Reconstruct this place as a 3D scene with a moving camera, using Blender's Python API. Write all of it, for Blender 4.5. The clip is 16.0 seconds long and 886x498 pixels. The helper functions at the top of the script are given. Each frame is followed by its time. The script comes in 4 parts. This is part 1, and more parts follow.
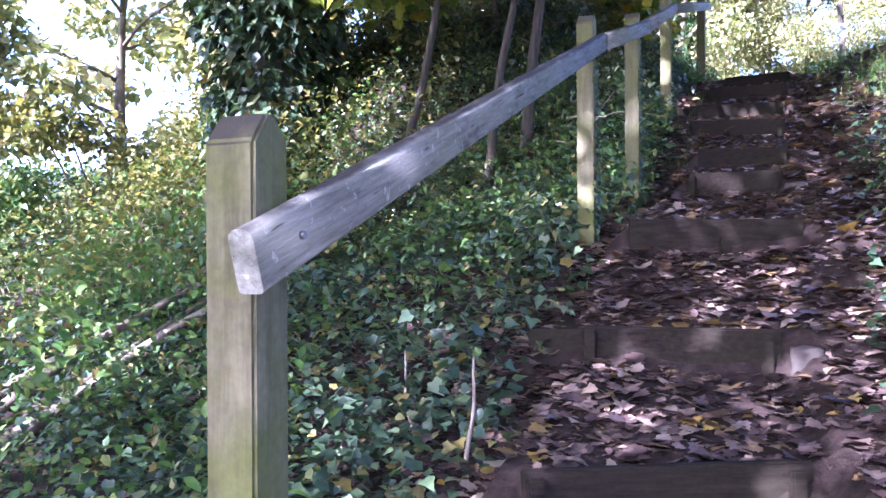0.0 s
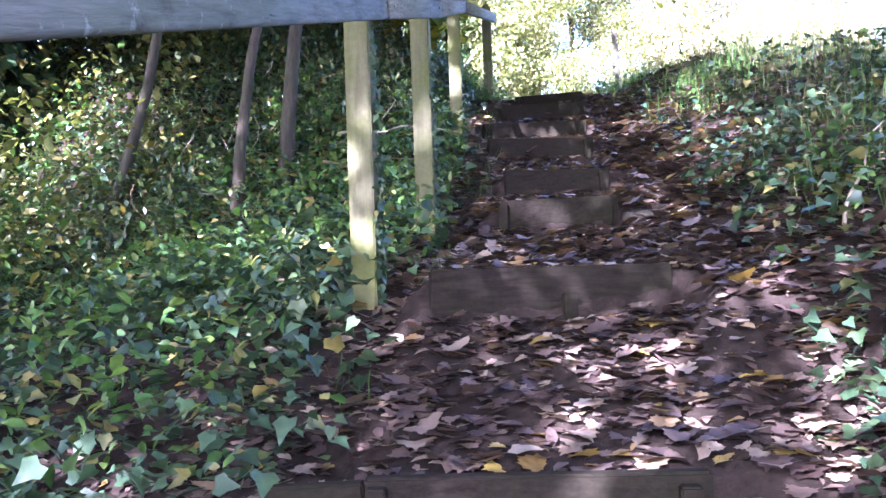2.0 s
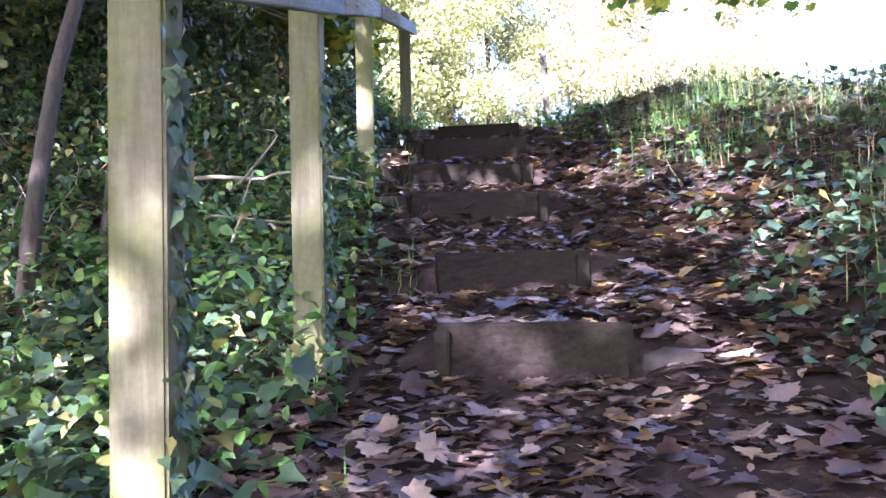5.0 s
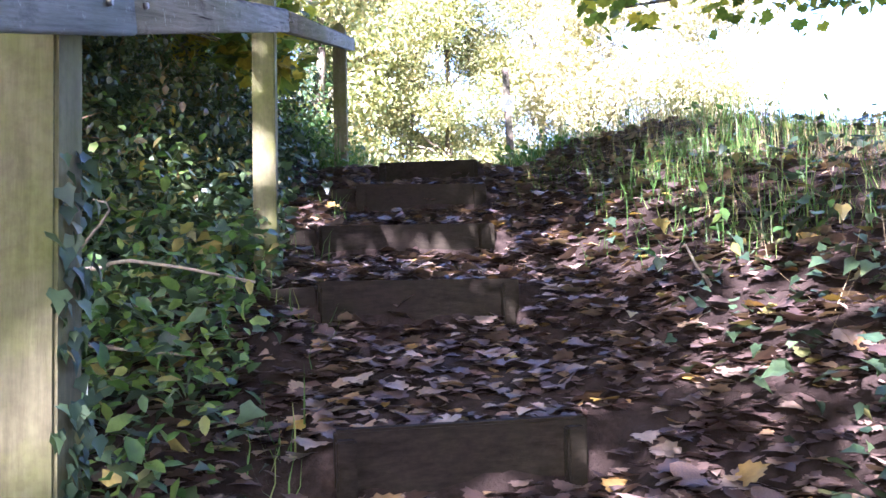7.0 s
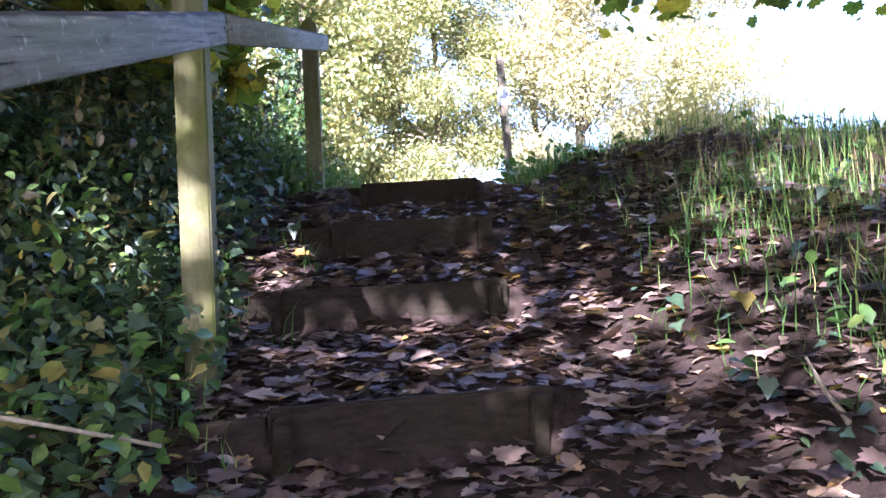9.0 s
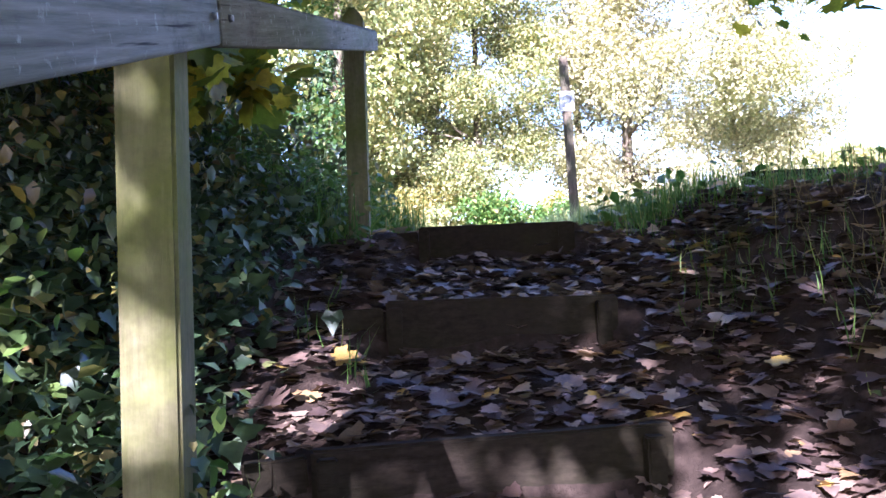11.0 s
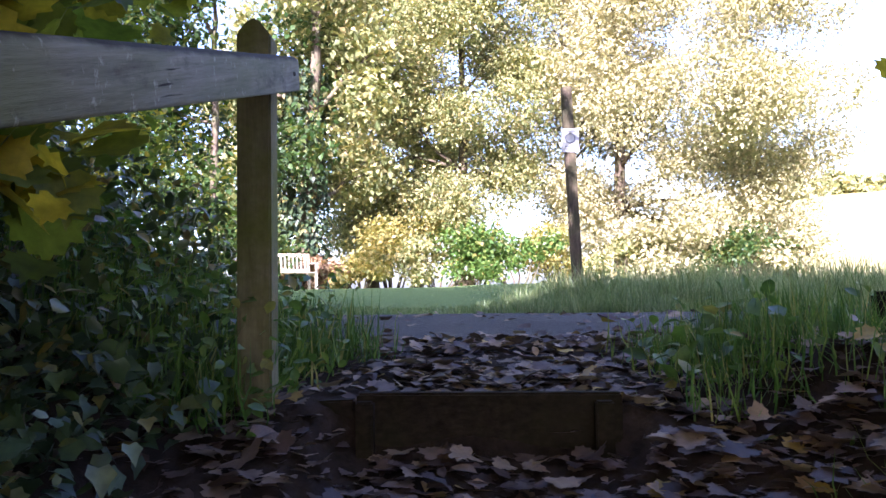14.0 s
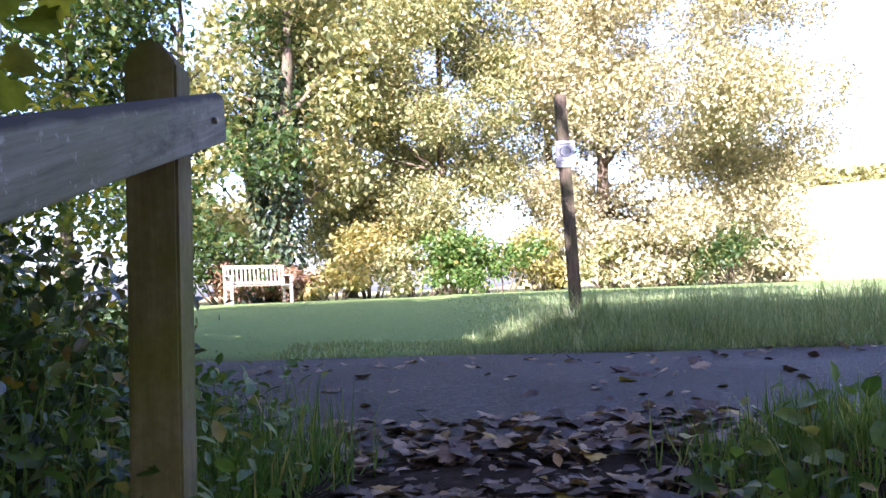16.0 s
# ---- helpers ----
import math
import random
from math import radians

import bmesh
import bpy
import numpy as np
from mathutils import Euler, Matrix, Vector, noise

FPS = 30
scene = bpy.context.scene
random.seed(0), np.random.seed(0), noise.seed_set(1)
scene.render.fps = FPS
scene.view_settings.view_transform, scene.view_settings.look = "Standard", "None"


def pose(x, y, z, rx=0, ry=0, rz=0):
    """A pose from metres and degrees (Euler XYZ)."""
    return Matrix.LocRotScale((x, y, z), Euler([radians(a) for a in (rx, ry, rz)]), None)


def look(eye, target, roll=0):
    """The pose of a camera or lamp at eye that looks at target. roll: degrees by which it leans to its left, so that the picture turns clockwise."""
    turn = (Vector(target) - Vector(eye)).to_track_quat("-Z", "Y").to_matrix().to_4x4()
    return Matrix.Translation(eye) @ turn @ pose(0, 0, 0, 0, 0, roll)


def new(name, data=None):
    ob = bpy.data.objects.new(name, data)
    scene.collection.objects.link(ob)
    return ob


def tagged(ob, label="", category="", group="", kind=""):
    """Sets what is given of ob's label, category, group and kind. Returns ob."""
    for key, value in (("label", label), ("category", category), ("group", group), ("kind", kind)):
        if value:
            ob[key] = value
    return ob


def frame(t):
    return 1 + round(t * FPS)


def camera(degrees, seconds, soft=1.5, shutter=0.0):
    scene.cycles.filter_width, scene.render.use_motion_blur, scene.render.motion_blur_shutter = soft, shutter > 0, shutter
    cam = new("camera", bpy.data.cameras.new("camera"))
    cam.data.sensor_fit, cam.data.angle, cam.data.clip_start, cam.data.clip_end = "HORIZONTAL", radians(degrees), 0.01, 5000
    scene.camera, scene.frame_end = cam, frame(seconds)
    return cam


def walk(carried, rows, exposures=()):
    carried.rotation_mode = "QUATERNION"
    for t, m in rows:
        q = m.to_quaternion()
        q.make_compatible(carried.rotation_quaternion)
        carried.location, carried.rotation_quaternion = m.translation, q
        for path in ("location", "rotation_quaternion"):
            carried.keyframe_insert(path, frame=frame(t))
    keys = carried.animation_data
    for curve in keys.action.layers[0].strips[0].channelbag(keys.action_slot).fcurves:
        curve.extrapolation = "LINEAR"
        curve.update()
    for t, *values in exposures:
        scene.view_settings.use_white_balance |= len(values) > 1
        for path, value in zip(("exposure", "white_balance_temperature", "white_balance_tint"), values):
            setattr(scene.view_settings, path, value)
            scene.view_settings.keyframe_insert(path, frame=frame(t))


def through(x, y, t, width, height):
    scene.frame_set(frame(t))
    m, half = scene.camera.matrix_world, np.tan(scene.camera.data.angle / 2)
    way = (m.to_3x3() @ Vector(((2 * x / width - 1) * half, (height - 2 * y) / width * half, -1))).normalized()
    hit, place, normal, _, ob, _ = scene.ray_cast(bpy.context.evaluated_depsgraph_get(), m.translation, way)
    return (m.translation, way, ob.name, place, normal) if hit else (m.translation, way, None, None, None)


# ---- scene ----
cam = camera(58.0, 16.0, soft=1.5)
PATH = [
    (0, (-0.074, -0.359, 1.497), (-0.054, 1.641, 1.495), -0.3),
    (0.5, (-0.106, -0.017, 1.464), (-0.048, 1.982, 1.444), -0.1),
    (1, (-0.114, 0.412, 1.529), (0.061, 2.404, 1.523), -1.1),
    (1.5, (0.125, 0.939, 1.575), (0.549, 2.893, 1.611), -1.2),
    (2, (0.252, 1.29, 1.628), (0.808, 3.21, 1.696), -2.1),
    (2.5, (0.433, 1.606, 1.67), (1.157, 3.47, 1.737), -2.6),
    (3, (0.504, 1.808, 1.941), (1.266, 3.655, 2.026), -2.3),
    (3.2, (0.52, 1.916, 1.952), (1.273, 3.768, 2.026), -2.4),
    (5.3, (0.913, 3.068, 2.219), (1.69, 4.908, 2.324), -1.4),
    (5.5, (1.022, 3.174, 2.341), (1.813, 5.008, 2.447), -1.5),
    (6, (1.086, 3.415, 2.459), (1.916, 5.231, 2.58), 0.0),
    (6.5, (1.205, 3.72, 2.519), (2.01, 5.547, 2.643), -1.1),
    (7, (1.405, 4.03, 2.593), (2.268, 5.83, 2.713), -1.4),
    (7.5, (1.516, 4.275, 2.603), (2.419, 6.056, 2.707), -1.5),
    (8, (1.544, 4.445, 2.83), (2.441, 6.228, 2.95), -2.2),
    (8.2, (1.586, 4.483, 2.9), (2.482, 6.268, 3.007), -2.7),
    (10.3, (2.028, 5.725, 3.185), (2.893, 7.527, 3.249), -2.5),
    (10.5, (2.042, 5.808, 3.29), (2.908, 7.609, 3.378), -1.7),
    (11, (2.119, 6.091, 3.389), (2.932, 7.917, 3.456), -2.0),
    (11.5, (2.205, 6.372, 3.291), (3.029, 8.193, 3.375), -1.5),
    (11.7, (2.331, 6.485, 3.378), (3.128, 8.317, 3.46), -1.1),
    (12, (2.436, 6.576, 3.583), (3.244, 8.399, 3.726), -1.0),
    (12.5, (2.539, 6.687, 3.665), (3.498, 8.438, 3.801), -0.5),
    (13, (2.582, 7.012, 3.719), (3.576, 8.745, 3.797), -0.1),
    (13.5, (2.645, 7.245, 3.691), (3.578, 9.012, 3.77), -1.2),
    (13.6, (2.681, 7.311, 3.709), (3.597, 9.088, 3.748), -1.8),
    (14, (2.845, 7.499, 3.916), (3.696, 9.306, 4.024), -0.9),
    (14.5, (2.837, 7.685, 4.013), (3.67, 9.5, 4.134), -0.6),
    (15, (2.843, 7.834, 4.052), (3.642, 9.664, 4.163), -1.3),
    (15.5, (2.987, 8.053, 4.013), (3.797, 9.88, 4.079), -2.3),
    (16, (3.143, 8.21, 4.224), (4.042, 9.994, 4.324), -2.0),
]
EXPOSURES = [(0.0, 3.5, 4650, 46), (1.5, 3.95, 4700, 40), (3.0, 3.95, 4550, 36), (5.5, 3.95, 4900, 42), (8.0, 3.5, 5000, 37), (11.0, 3.1, 4950, 36), (12.5, 2.85, 5200, 37), (16.0, 2.6, 5450, 41)]
walk(cam, [(t, look(eye, target, roll)) for t, eye, target, roll in PATH], EXPOSURES)

# ---- sky and sun ----
SUN_AZ, SUN_EL = (-0.66, -0.75), 32.0        # towards the sun on the plan, and its height in degrees
world = bpy.data.worlds.new("world")
scene.world = world
world.use_nodes = True
wn = world.node_tree.nodes
sky = wn.new("ShaderNodeTexSky")
sky.sky_type, sky.sun_disc = "NISHITA", False
sky.sun_elevation = radians(SUN_EL)
sky.sun_rotation = math.atan2(SUN_AZ[0], SUN_AZ[1])
sky.dust_density, sky.ozone_density = 2.5, 1.0
world.node_tree.links.new(sky.outputs[0], wn["Background"].inputs["Color"])
wn["Background"].inputs["Strength"].default_value = 0.115
lamp = bpy.data.lights.new("sun", "SUN")
lamp.energy, lamp.angle, lamp.color = 5.0, radians(0.5), (1.0, 0.9, 0.74)
sun = new("sun", lamp)
sd = Vector((SUN_AZ[0], SUN_AZ[1], 0)).normalized() * math.cos(radians(SUN_EL)) + Vector((0, 0, math.sin(radians(SUN_EL))))
sun.matrix_world = look(sd * 50, (0, 0, 0))


# ---- materials ----
def nodes_of(name):
    m = bpy.data.materials.new(name)
    m.use_nodes = True
    nt = m.node_tree
    return m, nt, nt.nodes["Principled BSDF"], nt.links


def ramp_of(nt, stops):
    n = nt.nodes.new("ShaderNodeValToRGB")
    e = n.color_ramp.elements
    while len(e) < len(stops):
        e.new(0.5)
    for k, (p, c) in zip(e, stops):
        k.position, k.color = p, (*c, 1)
    return n


def noise_of(nt, scale, detail=5, rough=0.6, coord="Object", stretch=None):
    tc = nt.nodes.new("ShaderNodeTexCoord")
    n = nt.nodes.new("ShaderNodeTexNoise")
    n.inputs["Scale"].default_value, n.inputs["Detail"].default_value, n.inputs["Roughness"].default_value = scale, detail, rough
    if stretch:
        mp = nt.nodes.new("ShaderNodeMapping")
        mp.inputs["Scale"].default_value = stretch
        nt.links.new(tc.outputs[coord], mp.inputs[0])
        nt.links.new(mp.outputs[0], n.inputs["Vector"])
    else:
        nt.links.new(tc.outputs[coord], n.inputs["Vector"])
    return n


def mix_of(nt, a, b, fac):
    n = nt.nodes.new("ShaderNodeMix")
    n.data_type = "RGBA"
    for src, k in ((fac, 0), (a, 6), (b, 7)):
        if hasattr(src, "links"):
            nt.links.new(src, n.inputs[k])
        else:
            n.inputs[k].default_value = src if k == 0 else (*src, 1)
    return n.outputs[2]


def bump_of(nt, bsdf, height, strength, distance=0.01):
    b = nt.nodes.new("ShaderNodeBump")
    b.inputs["Strength"].default_value, b.inputs["Distance"].default_value = strength, distance
    nt.links.new(height, b.inputs["Height"])
    nt.links.new(b.outputs[0], bsdf.inputs["Normal"])


def leaf_material(name, stops, rough=0.5, through=0.35, spec=0.4, glow=1.6, per="island"):
    """Leaves: colour varies leaf by leaf, and part of the light comes through."""
    m, nt, b, ln = nodes_of(name)
    if per == "island":
        g = nt.nodes.new("ShaderNodeNewGeometry")
        rnd = g.outputs["Random Per Island"]
    else:
        g = nt.nodes.new("ShaderNodeObjectInfo")
        rnd = g.outputs["Random"]
    r = ramp_of(nt, stops)
    ln.new(rnd, r.inputs[0])
    n = noise_of(nt, 26, 3)
    dark = ramp_of(nt, [(0.3, (0.62, 0.62, 0.62)), (0.7, (1.15, 1.12, 1.05))])
    ln.new(n.outputs[0], dark.inputs[0])
    mul = nt.nodes.new("ShaderNodeMix")
    mul.data_type, mul.blend_type = "RGBA", "MULTIPLY"
    mul.inputs[0].default_value = 1
    ln.new(r.outputs[0], mul.inputs[6])
    ln.new(dark.outputs[0], mul.inputs[7])
    ln.new(mul.outputs[2], b.inputs["Base Color"])
    b.inputs["Roughness"].default_value = rough
    b.inputs["Specular IOR Level"].default_value = spec
    if through:
        t = nt.nodes.new("ShaderNodeBsdfTranslucent")
        gm = nt.nodes.new("ShaderNodeMix")
        gm.data_type, gm.blend_type = "RGBA", "MULTIPLY"
        gm.inputs[0].default_value = 1
        gm.inputs[7].default_value = (glow, glow, glow * 0.5, 1)
        ln.new(mul.outputs[2], gm.inputs[6])
        ln.new(gm.outputs[2], t.inputs[0])
        mx = nt.nodes.new("ShaderNodeMixShader")
        mx.inputs[0].default_value = through
        ln.new(b.outputs[0], mx.inputs[1])
        ln.new(t.outputs[0], mx.inputs[2])
        ln.new(mx.outputs[0], nt.nodes["Material Output"].inputs[0])
    return m


def wood_material(name, base, dark, algae, algae_amount, stretch, rough=0.8):
    m, nt, b, ln = nodes_of(name)
    grain = noise_of(nt, 9, 8, 0.7, stretch=stretch)
    c = ramp_of(nt, [(0.3, dark), (0.62, base)])
    ln.new(grain.outputs[0], c.inputs[0])
    blot = noise_of(nt, 3.2, 6, 0.65)
    br = ramp_of(nt, [(0.42, (0, 0, 0)), (0.62, (algae_amount,) * 3)])
    ln.new(blot.outputs[0], br.inputs[0])
    col = mix_of(nt, c.outputs[0], algae, br.outputs[0])
    fine = noise_of(nt, 55, 4, 0.6)
    fr = ramp_of(nt, [(0.35, (0.6, 0.6, 0.6)), (0.6, (1.08, 1.08, 1.08))])
    ln.new(fine.outputs[0], fr.inputs[0])
    mul = nt.nodes.new("ShaderNodeMix")
    mul.data_type, mul.blend_type = "RGBA", "MULTIPLY"
    mul.inputs[0].default_value = 0.4
    ln.new(col, mul.inputs[6])
    ln.new(fr.outputs[0], mul.inputs[7])
    ln.new(mul.outputs[2], b.inputs["Base Color"])
    b.inputs["Roughness"].default_value = rough
    b.inputs["Specular IOR Level"].default_value = 0.25
    bump_of(nt, b, grain.outputs[0], 0.5, 0.006)
    return m


M_POST = wood_material("post_wood", (0.185, 0.165, 0.085), (0.085, 0.075, 0.036), (0.105, 0.115, 0.02), 0.9, (4, 4, 0.35))
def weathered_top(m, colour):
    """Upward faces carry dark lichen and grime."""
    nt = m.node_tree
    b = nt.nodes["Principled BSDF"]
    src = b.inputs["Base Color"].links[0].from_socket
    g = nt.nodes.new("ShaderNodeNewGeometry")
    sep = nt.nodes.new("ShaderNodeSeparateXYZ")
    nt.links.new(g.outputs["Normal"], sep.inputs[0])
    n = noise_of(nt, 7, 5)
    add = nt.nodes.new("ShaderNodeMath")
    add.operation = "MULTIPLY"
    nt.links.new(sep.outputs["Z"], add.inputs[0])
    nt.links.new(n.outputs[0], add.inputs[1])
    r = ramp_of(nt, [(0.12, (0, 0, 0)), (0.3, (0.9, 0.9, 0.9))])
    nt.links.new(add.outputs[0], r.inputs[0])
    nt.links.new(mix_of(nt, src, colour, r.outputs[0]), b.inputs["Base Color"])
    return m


def rail_material():
    """Grey weathered softwood: grain along the run, dark checks, knots, pale lichen and green bloom."""
    m, nt, b, ln = nodes_of("rail_wood")
    tc = nt.nodes.new("ShaderNodeTexCoord")
    turn = nt.nodes.new("ShaderNodeMapping")
    turn.inputs["Rotation"].default_value = (0, 0, math.atan2(0.401, 0.916))
    ln.new(tc.outputs["Object"], turn.inputs[0])
    tip = nt.nodes.new("ShaderNodeMapping")
    tip.inputs["Rotation"].default_value = (radians(-17.5), 0, 0)
    ln.new(turn.outputs[0], tip.inputs[0])

    def field(scale, detail, rough, stretch=(1, 1, 1)):
        mp = nt.nodes.new("ShaderNodeMapping")
        mp.inputs["Scale"].default_value = stretch
        ln.new(tip.outputs[0], mp.inputs[0])
        n = nt.nodes.new("ShaderNodeTexNoise")
        n.inputs["Scale"].default_value, n.inputs["Detail"].default_value, n.inputs["Roughness"].default_value = scale, detail, rough
        ln.new(mp.outputs[0], n.inputs["Vector"])
        return n.outputs[0]

    def stops(src, marks):
        r = ramp_of(nt, marks)
        ln.new(src, r.inputs[0])
        return r.outputs[0]
    grain = field(26, 6, 0.7, (2.5, 0.09, 2.5))
    col = stops(grain, [(0.28, (0.085, 0.08, 0.062)), (0.48, (0.175, 0.168, 0.135)), (0.7, (0.265, 0.255, 0.215))])
    green = stops(field(2.4, 5, 0.65, (1, 0.5, 1)), [(0.42, (0, 0, 0)), (0.66, (0.7, 0.7, 0.7))])
    col = mix_of(nt, col, (0.115, 0.13, 0.065), green)
    lichen = stops(field(34, 5, 0.7), [(0.6, (0, 0, 0)), (0.68, (0.75, 0.75, 0.75))])
    col = mix_of(nt, col, (0.36, 0.37, 0.31), lichen)
    grime = stops(field(11, 6, 0.75, (1, 0.45, 1)), [(0.56, (0, 0, 0)), (0.7, (0.7, 0.7, 0.7))])
    col = mix_of(nt, col, (0.055, 0.05, 0.04), grime)
    check = stops(field(14, 3, 0.5, (6, 0.12, 6)), [(0.27, (1, 1, 1)), (0.33, (0, 0, 0))])
    col = mix_of(nt, col, (0.02, 0.017, 0.014), check)
    ln.new(col, b.inputs["Base Color"])
    b.inputs["Roughness"].default_value = 0.85
    b.inputs["Specular IOR Level"].default_value = 0.15
    bump_of(nt, b, grain, 0.7, 0.004)
    return m


M_RAIL = rail_material()
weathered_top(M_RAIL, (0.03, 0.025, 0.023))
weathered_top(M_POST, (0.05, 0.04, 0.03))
M_BOARD = wood_material("dark_board", (0.03, 0.0225, 0.0165), (0.009, 0.007, 0.0055), (0.026, 0.025, 0.011), 0.35, (0.5, 6, 6))
M_BOARD.node_tree.nodes["Principled BSDF"].inputs["Specular IOR Level"].default_value = 0.06
M_BENCH = wood_material("bench_wood", (0.42, 0.37, 0.29), (0.26, 0.22, 0.17), (0.3, 0.3, 0.2), 0.3, (0.5, 5, 5))
M_BARK = wood_material("bark", (0.16, 0.12, 0.085), (0.05, 0.04, 0.03), (0.10, 0.12, 0.05), 0.5, (5, 5, 0.7))
M_DARKBARK = wood_material("dark_bark", (0.075, 0.055, 0.038), (0.025, 0.02, 0.015), (0.05, 0.055, 0.025), 0.4, (5, 5, 0.7))
M_PALEBARK = wood_material("pale_bark", (0.6, 0.56, 0.5), (0.3, 0.27, 0.23), (0.3, 0.3, 0.2), 0.3, (3, 3, 1.5))
M_TWIG = wood_material("dead_stick", (0.36, 0.29, 0.21), (0.16, 0.12, 0.09), (0.2, 0.18, 0.12), 0.3, (4, 4, 1))
M_STONE = wood_material("stone", (0.075, 0.056, 0.046), (0.035, 0.027, 0.022), (0.05, 0.05, 0.03), 0.4, (1, 1, 1))

M_IVY = leaf_material("ivy_leaf", [(0.0, (0.024, 0.045, 0.024)), (0.45, (0.045, 0.08, 0.038)), (0.85, (0.085, 0.13, 0.055)), (0.97, (0.22, 0.18, 0.05))], 0.46, 0.18, 0.4)
M_HERB = leaf_material("herb_leaf", [(0.0, (0.05, 0.11, 0.025)), (0.55, (0.09, 0.17, 0.035)), (0.9, (0.16, 0.22, 0.05)), (1.0, (0.28, 0.22, 0.07))], 0.42, 0.3, 0.4)
M_HEDGE = leaf_material("bramble_leaf", [(0.0, (0.028, 0.05, 0.018)), (0.55, (0.06, 0.095, 0.028)), (0.82, (0.12, 0.135, 0.04)), (0.93, (0.15, 0.10, 0.045)), (1.0, (0.34, 0.27, 0.035))], 0.3, 0.2, 0.5)
M_MAPLE = leaf_material("sycamore_leaf", [(0.0, (0.07, 0.11, 0.02)), (0.5, (0.14, 0.18, 0.03)), (0.8, (0.27, 0.26, 0.035)), (1.0, (0.44, 0.33, 0.03))], 0.45, 0.5, 0.35, 2.0)
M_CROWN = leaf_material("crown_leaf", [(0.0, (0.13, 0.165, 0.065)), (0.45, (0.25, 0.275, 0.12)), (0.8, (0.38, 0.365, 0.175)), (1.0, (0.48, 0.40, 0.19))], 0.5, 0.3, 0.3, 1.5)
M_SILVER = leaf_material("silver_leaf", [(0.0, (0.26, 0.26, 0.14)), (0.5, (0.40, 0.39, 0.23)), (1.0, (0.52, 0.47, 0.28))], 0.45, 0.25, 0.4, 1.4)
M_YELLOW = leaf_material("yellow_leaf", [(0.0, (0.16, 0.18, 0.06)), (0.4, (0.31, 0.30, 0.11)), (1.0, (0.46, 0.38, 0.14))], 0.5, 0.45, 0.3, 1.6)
M_DARKCROWN = leaf_material("dark_crown_leaf", [(0.0, (0.03, 0.07, 0.02)), (0.6, (0.06, 0.11, 0.03)), (1.0, (0.14, 0.15, 0.04))], 0.45, 0.35, 0.35, 1.8)
M_MEADOW = leaf_material("meadow_shrub_leaf", [(0.0, (0.09, 0.11, 0.03)), (0.6, (0.16, 0.17, 0.05)), (1.0, (0.27, 0.22, 0.07))], 0.5, 0.35, 0.3, 1.5)
DEAD = [(0.0, (0.05, 0.032, 0.028)), (0.4, (0.10, 0.066, 0.056)), (0.7, (0.18, 0.125, 0.10)), (0.9, (0.33, 0.25, 0.19)), (0.975, (0.28, 0.17, 0.06)), (1.0, (0.40, 0.29, 0.06))]
M_DEAD = leaf_material("dead_leaf", DEAD, 0.5, 0.12, 0.22)
M_DEADONE = leaf_material("dead_leaf_single", DEAD, 0.5, 0.12, 0.22, per="object")
M_GRASS = leaf_material("grass_blade", [(0.0, (0.05, 0.12, 0.025)), (0.6, (0.10, 0.19, 0.04)), (0.9, (0.20, 0.26, 0.07)), (1.0, (0.34, 0.30, 0.13))], 0.45, 0.35, 0.35)
M_VERGE = leaf_material("verge_grass_blade", [(0.0, (0.12, 0.19, 0.08)), (0.6, (0.23, 0.31, 0.14)), (1.0, (0.38, 0.41, 0.24))], 0.4, 0.35, 0.45)
M_BRACKEN = leaf_material("bracken", [(0.0, (0.18, 0.11, 0.07)), (0.6, (0.32, 0.21, 0.14)), (1.0, (0.42, 0.32, 0.2))], 0.6, 0.3, 0.2, 1.3)
M_STRAW = leaf_material("dry_grass", [(0.0, (0.10, 0.08, 0.04)), (0.6, (0.20, 0.155, 0.075)), (1.0, (0.32, 0.26, 0.14))], 0.6, 0.3, 0.3)


